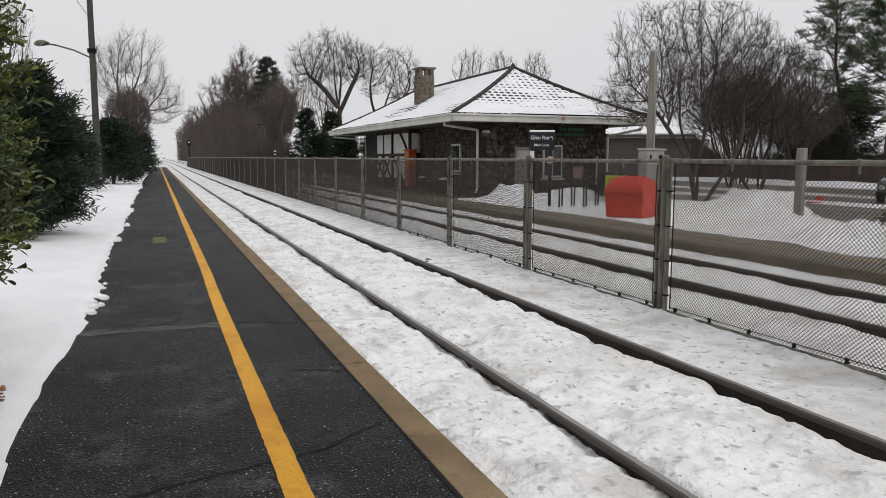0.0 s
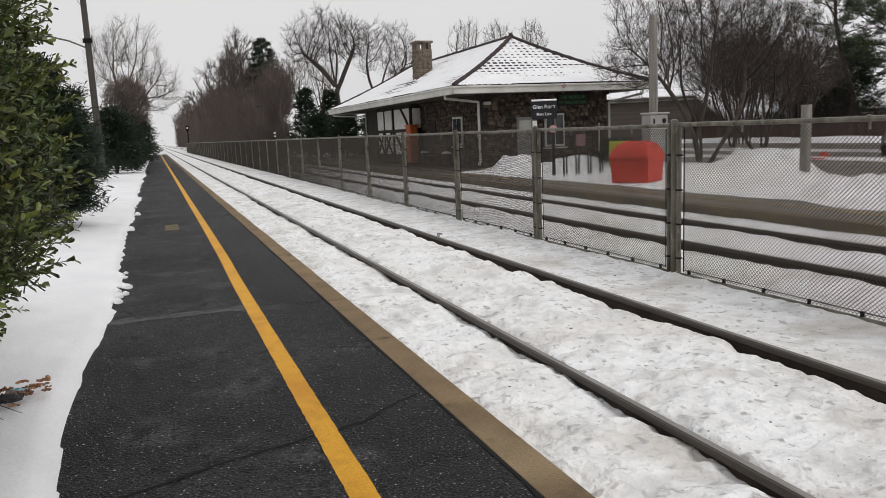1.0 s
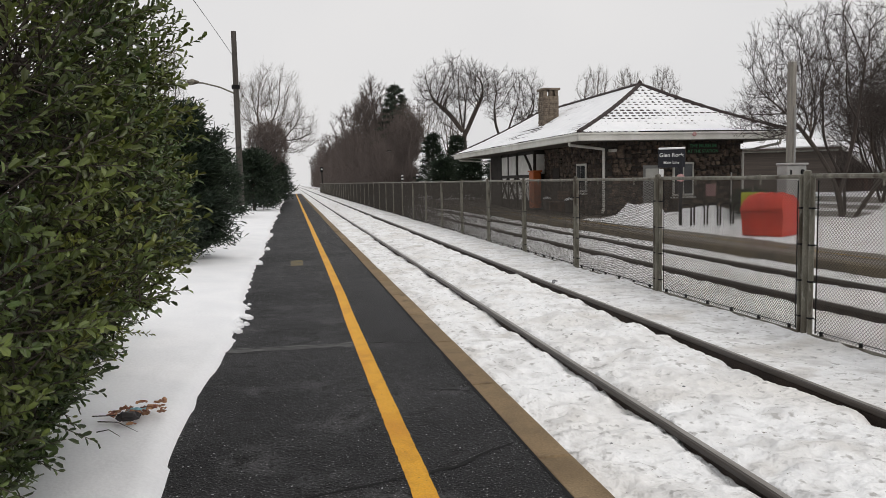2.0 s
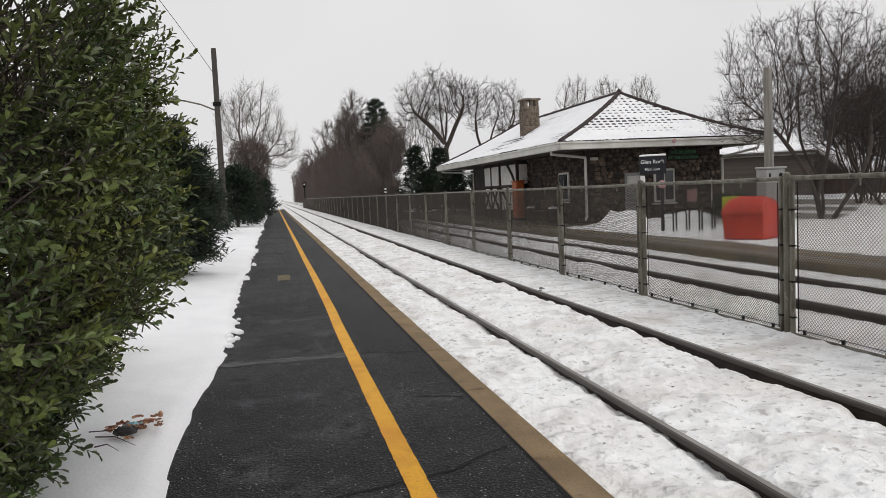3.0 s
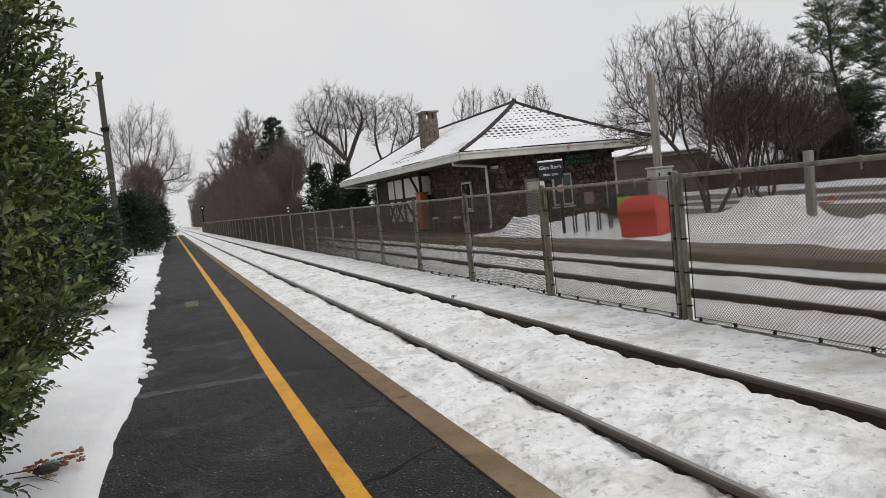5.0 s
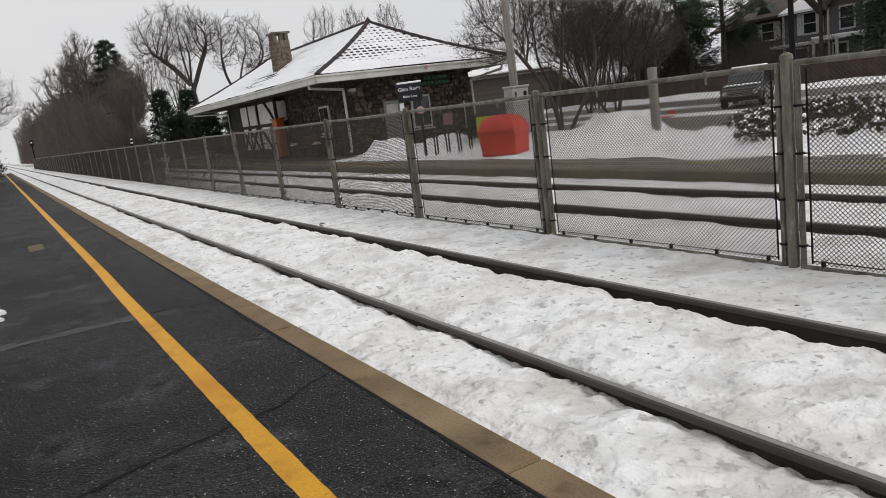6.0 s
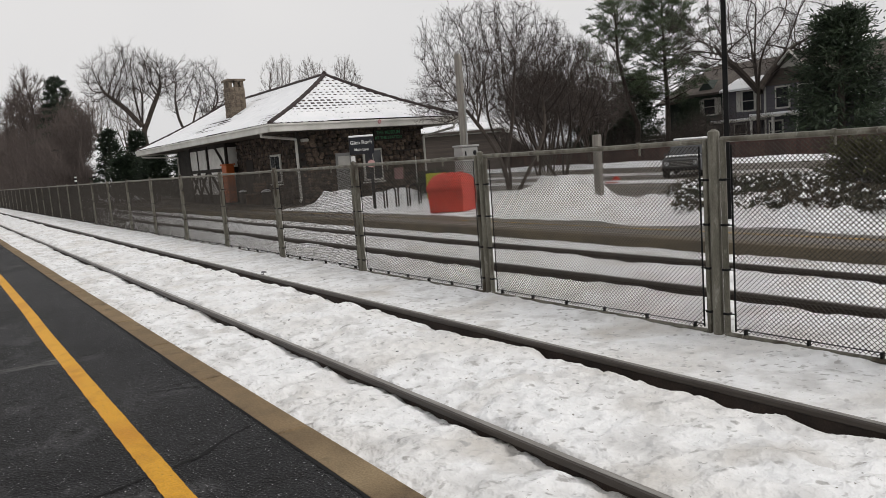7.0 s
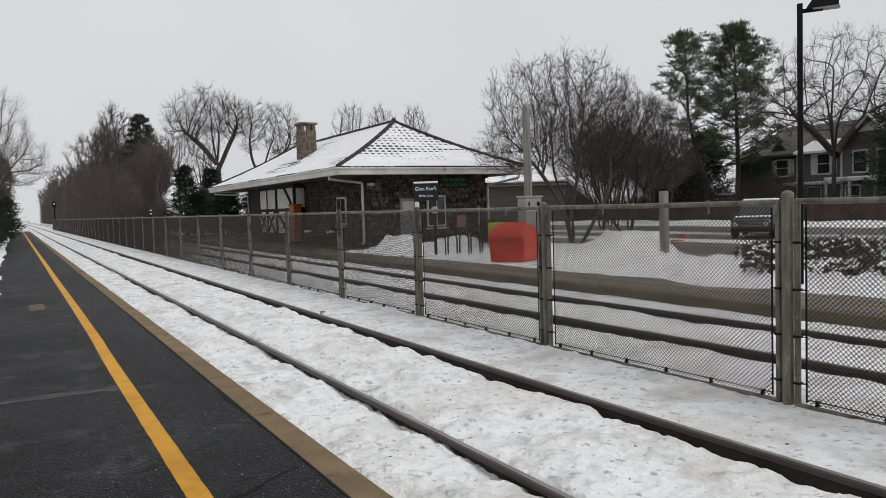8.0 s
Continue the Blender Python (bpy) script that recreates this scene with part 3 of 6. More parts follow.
def limbs(trunk, crown, rs, Q, parent, r0, tip, twig, per, width, upward=0.35, second=2):
    """Tubes along the grown limbs, thick at the root, and fine twigs on the thin ones."""
    n = len(Q)
    count = np.zeros(n)
    child = [[] for _ in range(n)]
    for i in range(n - 1, -1, -1):
        count[i] = max(count[i], 1)
        if parent[i] >= 0:
            count[parent[i]] += count[i]
            child[parent[i]].append(i)
    top = max(count[i] for i in range(n) if parent[i] < 0)
    ex = math.log(r0 / tip) / math.log(max(top, 2))
    R = tip * count ** ex
    S = Q.copy()
    for i in range(n):
        if parent[i] >= 0 and child[i]:
            S[i] = 0.5 * Q[i] + 0.25 * Q[parent[i]] + 0.25 * Q[max(child[i], key=lambda c: count[c])]
    starts = [(i, i) for i in range(n) if parent[i] < 0]
    while starts:
        a, i = starts.pop()
        root = a == i
        pts, rad = ([], []) if root else ([S[a]], [min(R[a], R[i] * 1.15)])
        while True:
            pts.append(S[i]), rad.append(R[i])
            if not child[i]:
                break
            main = max(child[i], key=lambda c: count[c])
            starts += [(i, c) for c in child[i] if c != main]
            i = main
        if len(pts) > 1:
            (trunk if root else crown).tube(pts, rad, 8 if root else (6 if rad[0] > 0.05 else 4 if rad[0] > 0.02 else 3), False)
    fine = np.array([i for i in range(n) if parent[i] >= 0 and R[i] < tip * 2.6])
    B = np.repeat(S[fine], per, 0)
    D = np.repeat(S[fine] - S[[parent[i] for i in fine]], per, 0)
    D = D / (np.linalg.norm(D, axis=1)[:, None] + 1e-9)
    B = B - D * rs.rand(len(B), 1) * 0.3 * twig
    for gen in range(second):
        V = D + rs.normal(size=D.shape) * 0.55 + np.array([0, 0, upward])
        V = V / np.linalg.norm(V, axis=1)[:, None]
        L = twig * rs.uniform(0.4, 1.2, (len(B), 1)) * 0.72 ** gen
        spikes(crown, B, B + V * L, width * 0.8 ** gen)
        B, D = np.repeat(B + V * L * rs.uniform(0.3, 0.8, L.shape), 2, 0), np.repeat(V, 2, 0)


def bare_tree(name, m, seed, lobes, n, roots, r0, label, step=0.35, kill=0.5, tip=0.012, twig=0.5, per=2, width=0.006, bark=None, fine=None, up=0.06, upward=0.35, second=2, wob=0.16):
    rs = np.random.RandomState(seed)
    t = thing(name, m, label, "tree", "bare trees")
    trunk, crown = MB(), MB()
    Q, parent = colony(rs, lobes, n, roots, step, kill, up, wob)
    limbs(trunk, crown, rs, Q, parent, r0, tip, twig, per, width, upward, second)
    part("trunk", trunk, bark or BARK, t)
    part("crown", crown, fine or TWIG, t, "fine leafless twigs")
    return t


def evergreen(name, m, seed, height, radius, n, material, label, droop=0.15, frond=(0.16, 0.035), bare=0.0, snow=0, group="evergreens", ragged=0.35, plume=1.0, taper=0.62, boughs=0):
    """A conifer or clipped shrub: a trunk, boughs that thin out upwards, and sprays of narrow needles on the boughs."""
    rs = np.random.RandomState(seed)
    t = thing(name, m, label, "tree" if height > 4 else "shrub", group)
    part("trunk", MB().tube([(0, 0, -0.1), (0.03, 0, height * 0.5), (0, 0.02, height * 0.97)], [0.03 * height, 0.02 * height, 0.006], 7), BARK, t)
    boughs = boughs or max(14, n // 160)
    wood, crown = MB(), MB()
    P, D, N = [], [], []
    for b in range(boughs):
        f = bare + (1 - bare) * ((b + rs.rand()) / boughs) ** 0.9
        z = height * f
        reach = radius * (1 - f) ** taper * (1 - ragged * rs.rand()) + 0.10 * radius
        a = b * 2.4 + rs.rand()
        da = np.array([math.cos(a), math.sin(a), 0.25 + 0.5 * f - droop])
        base, tip = np.array([0, 0, z * 0.94]), np.array([0, 0, z * 0.94]) + da * reach
        wood.tube([base, tip], [0.008 * height ** 0.7, 0.004], 3, False)
        k = n // boughs
        u = np.sqrt(rs.uniform(0.06, 1, k))
        pos = base + (tip - base) * u[:, None] + rs.normal(size=(k, 3)) * (0.09 + 0.10 * radius * (0.4 + 0.6 * u[:, None])) * np.array([1, 1, 0.55]) * plume
        dirs = da + rs.normal(size=(k, 3)) * 0.6 + np.array([0, 0, -droop])
        P.append(pos), D.append(dirs), N.append(rs.normal(size=(k, 3)) * 0.5 + np.array([0, 0, 1]))
    P, D, N = np.concatenate(P), np.concatenate(D), np.concatenate(N)
    P[:, 2] = np.maximum(P[:, 2], 0.05)
    leaves(crown, P, D, N, rs.uniform(0.7, 1.3, len(P)) * frond[0], rs.uniform(0.7, 1.3, len(P)) * frond[1])
    tagged(part("branchwood", wood, BARK, t), kind="stuff")
    part("crown", crown, material, t, "dense dark needles")
    if snow:
        sn = MB()
        for i in rs.choice(len(P), snow, replace=False):
            p, s = P[i], rs.uniform(0.4, 1.0) * frond[0] * 0.30
            sn.tube([p + [0, 0, 0.0], p + [0, 0, s * 0.35], p + [0, 0, s * 0.6]], [s, s * 0.85, s * 0.3], 6)
        tagged(part("caught_snow", sn, SNOW, t, "small clumps of snow caught on the boughs"), kind="stuff")
    return t


def laurel(name, m, seed, size, twigs, label):
    """A broad-leaved evergreen shrub: forked stems, twigs to an uneven outline, leaves singly along the twigs."""
    rs = np.random.RandomState(seed)
    t = thing(name, m, label, "shrub", "shrubs along the platform")
    rx, ry, rz = size
    stems, lv, yl = MB(), MB(), MB()
    c = np.array([0, 0, rz * 0.52])
    for k in range(9):
        a, q = k * 2.4, rs.rand()
        stems.tube([(0.1 * math.cos(a), 0.1 * math.sin(a), -0.1), (0.3 * rx * math.cos(a), 0.3 * ry * math.sin(a), 0.35 * rz), (0.6 * rx * math.cos(a), 0.6 * ry * math.sin(a), (0.6 + 0.25 * q) * rz)], [0.035, 0.025, 0.008], 5, False)
    PP, DD, NN, LL = [], [], [], []
    YP, YD, YN, YL = [], [], [], []
    for k in range(twigs):
        v = rand_dirs(rs, 1)[0]
        v[2] = v[2] * 0.95
        lump = 1 + 0.30 * float(fbm(v[0] * 2 + v[2] * 1.3, v[1] * 2 - v[2], 0.8, 3, seed)) * 1.2
        s = (0.48 + 0.52 * rs.rand() ** 0.5) * lump
        sq = np.array([rx, ry, rz * 0.53]) / (np.abs(v) ** 3.6).sum() ** (1 / 3.6)
        p = c + v * sq * s
        if p[2] < 0.10 or (p[2] > 2.0 and rs.rand() < 0.42 * (p[2] - 1.6)):
            continue
        if p[2] < 1.0:
            p[0] *= 0.55 + 0.45 * p[2]
            p[1] *= 0.80 + 0.20 * p[2]
        out = v / np.array([rx, ry, rz * 0.6])
        out = out / np.linalg.norm(out)
        d = out * 0.8 + rs.normal(size=3) * 0.35 + np.array([0, 0, 0.45])
        d = d / np.linalg.norm(d)
        ln = rs.uniform(0.12, 0.26)
        stems.tube([p - d * ln * 1.2, p + d * ln * 0.2, p + d * ln], [0.004, 0.003, 0.0015], 3, False)
        n = rs.randint(12, 20)
        u = np.linspace(0.05, 1, n)
        side = np.array([math.cos(x) for x in np.arange(n) * 2.4]), np.array([math.sin(x) for x in np.arange(n) * 2.4])
        e1 = np.cross(d, [0.3, 0.2, 0.9])
        e1 = e1 / np.linalg.norm(e1)
        e2 = np.cross(d, e1)
        ld = d * (0.45 + 0.5 * u[:, None]) + 0.75 * (side[0][:, None] * e1 + side[1][:, None] * e2) + rs.normal(size=(n, 3)) * 0.15
        lp = p + d * (u[:, None] * ln * 1.2 - 0.2 * ln)
        # Some twigs get paler, yellower leaves, more often low on the +y side.
        pale_twig = rs.rand() < 0.05 + 0.12 * (v[1] > 0.1) * (p[2] < 1.9)
        A = (YP, YD, YN, YL) if pale_twig else (PP, DD, NN, LL)
        A[0].append(lp), A[1].append(ld), A[2].append(d + rs.normal(size=(n, 3)) * 0.3 + np.array([0, 0, 0.4])), A[3].append(rs.uniform(0.030, 0.055, n))
    for mb, A in ((lv, (PP, DD, NN, LL)), (yl, (YP, YD, YN, YL))):
        if A[0]:
            L = np.concatenate(A[3])
            leaves(mb, np.concatenate(A[0]), np.concatenate(A[1]), np.concatenate(A[2]), L, L * 0.45)
    tagged(part("branchwood", stems, BARK, t), kind="stuff")
    tagged(part("foliage", lv, LEAF, t, "small glossy dark green leaves"), kind="stuff")
    tagged(part("pale_foliage", yl, LEAFLIGHT, t, "paler yellowish leaves"), kind="stuff")
    return t


laurel("laurel_shrub", pose(-1.77, 3.60, 0.06), 5, (0.98, 1.42, 3.25), 7600, "tall glossy green broad-leaved shrub beside the platform")
laurel("laurel_shrub", pose(-2.1, 6.3, 0.08), 9, (1.05, 1.3, 2.0), 900, "lower broad-leaved shrub behind the tall one in the snow")
for k, (x, y, h, r, n) in enumerate(((-2.45, 14.6, 2.75, 1.5, 60000), (-3.3, 18.6, 2.9, 1.6, 16000))):
    evergreen("yew_shrub", pose(x, y, 0.04, 0, 0, 40 * k), 20 + k, h, r, n, YEW, "dark spreading yew shrub with dabs of snow", 0.05, (0.13, 0.026), 0.03, 40, "yews along the platform", 0.5, 0.5, 0.32, 120)
ew = evergreen("yew_shrub", pose(-2.1, 42, 0), 25, 3.3, 1.35, 6000, YEW, "dark spreading yew shrub with dabs of snow", 0.05, (0.26, 0.06), 0.04, 40, "yews along the platform")
for x, y, a, q in ((-3.2, 34, 160, 0.9), (-2.0, 47, 30, 1.05), (-1.8, 54, 110, 1.1), (-1.6, 62, 200, 1.15), (-1.5, 71, 280, 1.2)):
    copy_thing(ew, pose(x, y, 0, 0, 0, a) @ Matrix.Diagonal((q, q, q, 1)))

for x, y, a in ((12.6, 52.5, 20), (14.6, 50.6, 140), (16.8, 50, 260), (11.4, 56.5, 80), (13.4, 57, 310)):
    copy_thing(ew, pose(x, y, -0.1, 0, 0, a))

# bare trees by the station and beyond
crab = bare_tree("crabapple_tree", pose(18.2, 21.9, 0), 3, [((-0.6, 0, 4.9), (3.0, 2.6, 2.2)), ((1.6, 0.4, 4.6), (2.5, 2.2, 1.9)), ((-2.4, 0.2, 3.4), (1.7, 1.5, 0.9))], 2100, [[(-0.12, 0, -0.1), (-0.30, 0, 0.9), (-0.8, 0.1, 1.9), (-1.4, 0.3, 2.8)], [(-0.30, 0, 0.9), (-0.2, -0.3, 1.8), (-0.3, -0.7, 3.0)], [(0.05, 0.1, -0.1), (0.1, 0.2, 1.1), (0.4, 0.3, 2.2)], [(0.1, 0.2, 1.1), (-0.1, 0.9, 2.4)], [(0.2, -0.1, -0.1), (0.8, -0.2, 0.8), (1.4, -0.3, 1.7), (1.9, 0, 2.6)]], 0.105, "leafless many-stemmed tree standing in the snow by the station", 0.24, 0.30, 0.0085, 0.5, 3, 0.006, second=3, wob=0.12)
copy_thing(crab, pose(26.0, 27.2, -0.1, 0, 0, 160) @ Matrix.Diagonal((0.95, 0.95, 0.98, 1)))
copy_thing(crab, pose(29.5, 33.0, -0.1, 0, 0, 80) @ Matrix.Diagonal((0.9, 0.9, 0.85, 1)))
oak = bare_tree("oak_tree", pose(17.2, 74, 0), 12, [((-0.8, 0, 11.0), (4.1, 4.0, 2.7)), ((-2.2, 0, 9.6), (2.6, 2.5, 1.2)), ((1.6, 0, 10.6), (2.0, 2.5, 2.0))], 1500, [[(0, 0, -0.1), (0.1, 0, 4), (-0.1, 0, 6.4), (-0.3, 0.4, 8.6)], [(-0.1, 0, 6.4), (-1.4, 0.3, 8.2), (-3.0, 0.4, 9.6)], [(0.1, 0, 6.0), (0.9, -0.4, 8.0), (1.8, -0.6, 9.8)], [(-0.1, 0, 6.4), (0.4, 1.0, 8.6)], [(0.05, 0, 5.2), (-1.2, -0.8, 6.6), (-2.8, -1.0, 7.4)]], 0.27, "broad leafless oak with a fan-shaped crown", 0.36, 0.42, 0.014, 1.0, 3, 0.010, upward=0.45, wob=0.09)
bare_tree("oak_tree", pose(45.9, 29.2, 0), 15, [((0, 0, 8.4), (6.6, 5.5, 3.6)), ((-4.0, 0, 6.6), (3.4, 3.0, 1.3)), ((4.0, 0, 6.8), (3.4, 3.0, 1.4))], 1500, [[(0, 0, -0.1), (0, 0, 2.5), (0.05, 0, 4.2), (0.2, 0.3, 6.5)], [(0.05, 0, 4.2), (-1.6, 0.3, 5.6), (-3.4, 0.4, 6.6)], [(0.05, 0, 4.2), (1.6, -0.3, 5.8), (3.2, -0.4, 6.9)], [(0, 0, 3.8), (-0.9, -0.8, 6.0)], [(0.05, 0, 4.2), (1.0, 0.9, 6.6)]], 0.38, "large leafless oak spreading in front of the house", 0.42, 0.50, 0.013, 0.9, 3, 0.0085, wob=0.11)
bare_tree("oak_tree", pose(20.0, 71, 0), 17, [((2.0, 0, 9.6), (2.7, 2.4, 2.5)), ((-0.4, 0, 9.4), (1.0, 1.2, 2.6)), ((3.4, 0, 8.0), (2.0, 2.0, 1.6))], 1300, [[(0, 0, -0.1), (0.1, 0, 3.2), (0.5, 0, 5.0), (1.4, 0, 7.6)], [(0.5, 0, 5.0), (-0.3, 0, 6.4), (-0.4, 0.2, 8.6)], [(0.5, 0, 5.0), (2.2, 0.3, 6.6), (3.4, 0.4, 7.8)]], 0.2, "tall leafless tree with slanting limbs", 0.36, 0.42, 0.013, 0.9, 3, 0.0095, wob=0.1)
slim = bare_tree("slender_tree", pose(36.0, 86, 0), 21, [((0, 0, 11.2), (2.1, 2.0, 3.7)), ((1.0, 0, 12.8), (1.2, 1.2, 1.8))], 900, [[(0, 0, -0.1), (0.1, 0, 4), (0, 0, 7.0), (0.2, 0, 10)], [(0, 0, 7.0), (-0.9, 0.3, 10)], [(0.1, 0, 6.0), (1.0, -0.3, 9.5)]], 0.16, "slender leafless tree behind the station roof", 0.40, 0.48, 0.013, 0.9, 3, 0.009, PALEBARK, PALEBARK, 0.25, 0.7)
for x, y, a, q in ((41.0, 86.5, 100, 1.0), (45.4, 86, 220, 1.0), (-9, 58, 60, 0.8), (46, 60, 10, 0.75), (52, 50, 130, 0.7), (15.6, 86, 40, 0.72), (17.4, 83, 150, 0.66), (13.8, 92, 290, 0.78), (26, 82, 70, 0.62), (19.5, 88, 10, 0.7)):
    copy_thing(slim, pose(x, y, 0, 0, 0, a) @ Matrix.Diagonal((q, q, q, 1)))
bare_tree("maple_tree", pose(-1.6, 60, -0.1), 31, [((0.3, 0, 7.0), (2.5, 2.2, 3.5)), ((1.7, 0, 5.4), (2.1, 1.8, 1.8)), ((-0.8, 0, 7.6), (1.9, 1.8, 2.4))], 1300, [[(0, 0, -0.1), (0.05, 0, 2), (0.1, 0, 3.6), (0.1, 0, 6)], [(0.1, 0, 3.6), (-0.8, 0.2, 6.4)], [(0.05, 0, 2.8), (1.2, -0.2, 5.2)]], 0.15, "leafless upright tree at the end of the hedge", 0.32, 0.42, 0.011, 1.0, 3, 0.0075, PALEBARK, PALEBARK, 0.2, 0.6, wob=0.1)
bare_tree("maple_tree", pose(-1.5, 50, -0.1), 33, [((0, 0, 4.0), (1.45, 1.4, 1.5))], 700, [[(-0.1, 0, -0.1), (-0.3, 0, 2.4)], [(0.1, 0.1, -0.1), (0.3, 0.1, 2.4)]], 0.08, "dense brown twiggy thicket tree behind the hedge", 0.25, 0.3, 0.010, 0.5, 8, 0.012, None, WOODTWIG, 0.1, 0.3, 3)
vase = bare_tree("crabapple_tree", pose(33.5, 36.5, -0.2), 14, [((0, 0, 4.5), (2.5, 2.4, 2.2))], 800, [[(0.3 * math.cos(a), 0.3 * math.sin(a), -0.1), (0.9 * math.cos(a), 0.9 * math.sin(a), 2.6)] for a in (0.3, 1.5, 2.6, 3.9, 5.2)], 0.06, "dense vase-shaped leafless garden tree across the street", 0.30, 0.38, 0.010, 0.75, 3, 0.009, None, WOODTWIG)
for x, y, a, q in ((36.8, 35.4, 70, 0.95), (39.6, 38.6, 200, 0.95), (37.5, 41.0, 130, 1.1), (41.2, 42.5, 20, 1.1), (35.2, 38.8, 330, 1.05)):
    copy_thing(vase, pose(x, y, -0.2, 0, 0, a) @ Matrix.Diagonal((q, q, q, 1)))

# evergreens by the station and across the street
sp = evergreen("spruce_tree", pose(11.5, 61, 0), 40, 5.6, 1.6, 7000, YEW, "small dark spruce with snow on its boughs", 0.25, (0.30, 0.06), 0.05, 90, "spruces", 0.45, 0.7, 0.9)
for x, y, a in ((14.2, 64, 90), (15.6, 56, 200), (17.3, 53, 300)):
    copy_thing(sp, pose(x, y, -1.4 if x > 15 else 0, 0, 0, a))
evergreen("spruce_tree", pose(13.6, 98, 0), 43, 15.0, 5.4, 7000, YEW, "tall dark spruce rising above the bare wood", 0.75, (0.42, 0.07), 0.5, 0, "spruces", 0.5, 0.30, 0.9)
HEM = mat("hemlock_needles", (0.046, 0.066, 0.036), (0.028, 0.044, 0.026), 0.6, 1.2, 0, 30, island=0.5)
hem = evergreen("hemlock_tree", pose(46.5, 24.0, 0), 45, 8.6, 3.6, 12000, HEM, "broad dark evergreen beside the house", 0.2, (0.4, 0.1), 0.04, 40, "evergreens across the street")


def pine(m, seed, height, label, boughs, clumps, spine, wide, low):
    """A tall pine: a bare lower trunk along the spine, rising boughs with side shoots, and clumps of needles on the shoots."""
    rs = np.random.RandomState(seed)
    t = thing("pine_tree", m, label, "tree", "tall pines across the street")
    part("trunk", MB().tube(spine, [0.24 * (1 - 0.92 * k / (len(spine) - 1)) for k in range(len(spine))], 8), BARK, t)
    zs = np.array([p[2] for p in spine])
    wood, tuft = MB(), MB()
    P, D = [], []
    for b in range(boughs):
        f = low + (1 - low) * (b + rs.rand()) / boughs
        a = b * 2.4 + rs.rand() * 0.8
        g = (f - low) / (1 - low)
        reach = wide * (1 - g) ** 0.7 * min(1.0, 0.55 + 1.6 * g) * rs.uniform(0.55, 1.15) + 0.35
        z = height * f
        base = np.array([np.interp(z, zs, [p[0] for p in spine]), np.interp(z, zs, [p[1] for p in spine]), z])
        d = np.array([math.cos(a), math.sin(a), 0.32 + 0.75 * g + rs.normal() * 0.16])
        mid, tip = base + d * reach * 0.5 - np.array([0, 0, 0.10]), base + d * reach
        wood.tube([base, mid, tip], [0.04, 0.028, 0.010], 4, False)
        for k in range(clumps):
            u = rs.uniform(0.35, 1.0)
            side = np.cross(d, [0, 0, 1]) * rs.normal() * 0.30 * reach * (1.15 - u)
            q = base + (tip - base) * u + side + np.array([0, 0, rs.uniform(-0.25, 0.35)])
            wood.tube([base + (tip - base) * (u - 0.15), q], [0.012, 0.005], 3, False)
            n = 44
            v = rand_dirs(rs, n)
            v[:, 2] = v[:, 2] * 0.5 + 0.25
            P.append(q + v * rs.uniform(0.02, 0.32, (n, 1))), D.append(v + np.array([0, 0, 0.2]) + 0.3 * d)
    P, D = np.concatenate(P), np.concatenate(D)
    leaves(tuft, P, D, rand_dirs(rs, len(P)), rs.uniform(0.14, 0.26, len(P)), rs.uniform(0.022, 0.045, len(P)))
    tagged(part("branchwood", wood, BARK, t), kind="stuff")
    part("crown", tuft, PINE, t, "tufts of long green needles")
    return t


pine(pose(43.4, 37.6, 0), 51, 12.9, "tall pine with a crooked trunk and an open crown", 46, 9, [(0, 0, -0.1), (0.35, 0, 2.6), (-0.6, 0, 4.6), (-1.5, 0, 7.6), (-1.6, 0, 10.5), (-1.8, 0, 12.9)], 3.3, 0.36)
pine(pose(45.1, 36.0, 0), 52, 13.1, "tall dense pine standing beside the house", 74, 13, [(0, 0, -0.1), (0.1, 0, 4), (-0.1, 0, 9), (-0.2, 0, 13.1)], 4.2, 0.30)
for x, y, a, q, h in ((42.5, 41.2, 80, 0.55, 0.66), (45.2, 34.0, 200, 0.42, 0.48), (44.2, 39.5, 10, 0.5, 0.5), (48.0, 41.6, 150, 0.75, 0.8)):
    copy_thing(hem, pose(x, y, 0, 0, 0, a) @ Matrix.Diagonal((q, q, h, 1)))


# woods along the line: many trees in one object, and the twiggy brush below them
def wood_variant(seed, wide):
    rv = np.random.RandomState(seed)
    mb = MB()
    Q, parent = colony(rv, [((0, 0, 8.0), (wide, wide, 3.6)), ((wide * 0.5, 0, 9.6), (wide * 0.6, wide * 0.6, 2.0))], 420, [[(0, 0, -0.2), (0.2, 0, 3), (0, 0, 5.5)]], 0.5, 0.55, 0.2)
    limbs(mb, mb, rv, Q, parent, 0.17, 0.018, 1.0, 4, 0.020, 0.5)
    return np.array(mb.v), mb.f


rs = np.random.RandomState(7)
variants = [wood_variant(61, 2.2), wood_variant(62, 2.8), wood_variant(63, 1.8)]
woods = MB()
for k in range(84):
    V, F = variants[k % 3]
    y = 84 + 320 * (k / 84) ** 1.35 + rs.uniform(-4, 4)
    x = min(10.4 + rs.rand() ** 1.2 * (8 + 0.04 * y), 0.152 * y + 0.5 * rs.rand())
    s = rs.uniform(0.85, 1.1) * (1.0 + 0.32 * (98 < y < 140) + 0.15 * (y > 150)) * (0.78 if x > 0.125 * y else 1.0)
    a = rs.rand() * 6.28
    c, q = math.cos(a) * s, math.sin(a) * s
    woods.add(np.stack([V[:, 0] * c - V[:, 1] * q + x, V[:, 0] * q + V[:, 1] * c + y, V[:, 2] * s], 1).tolist(), F)
tagged(part("bare_woods", woods, WOODTWIG), "dense leafless brown wood along the railway", "woods", "", "stuff")


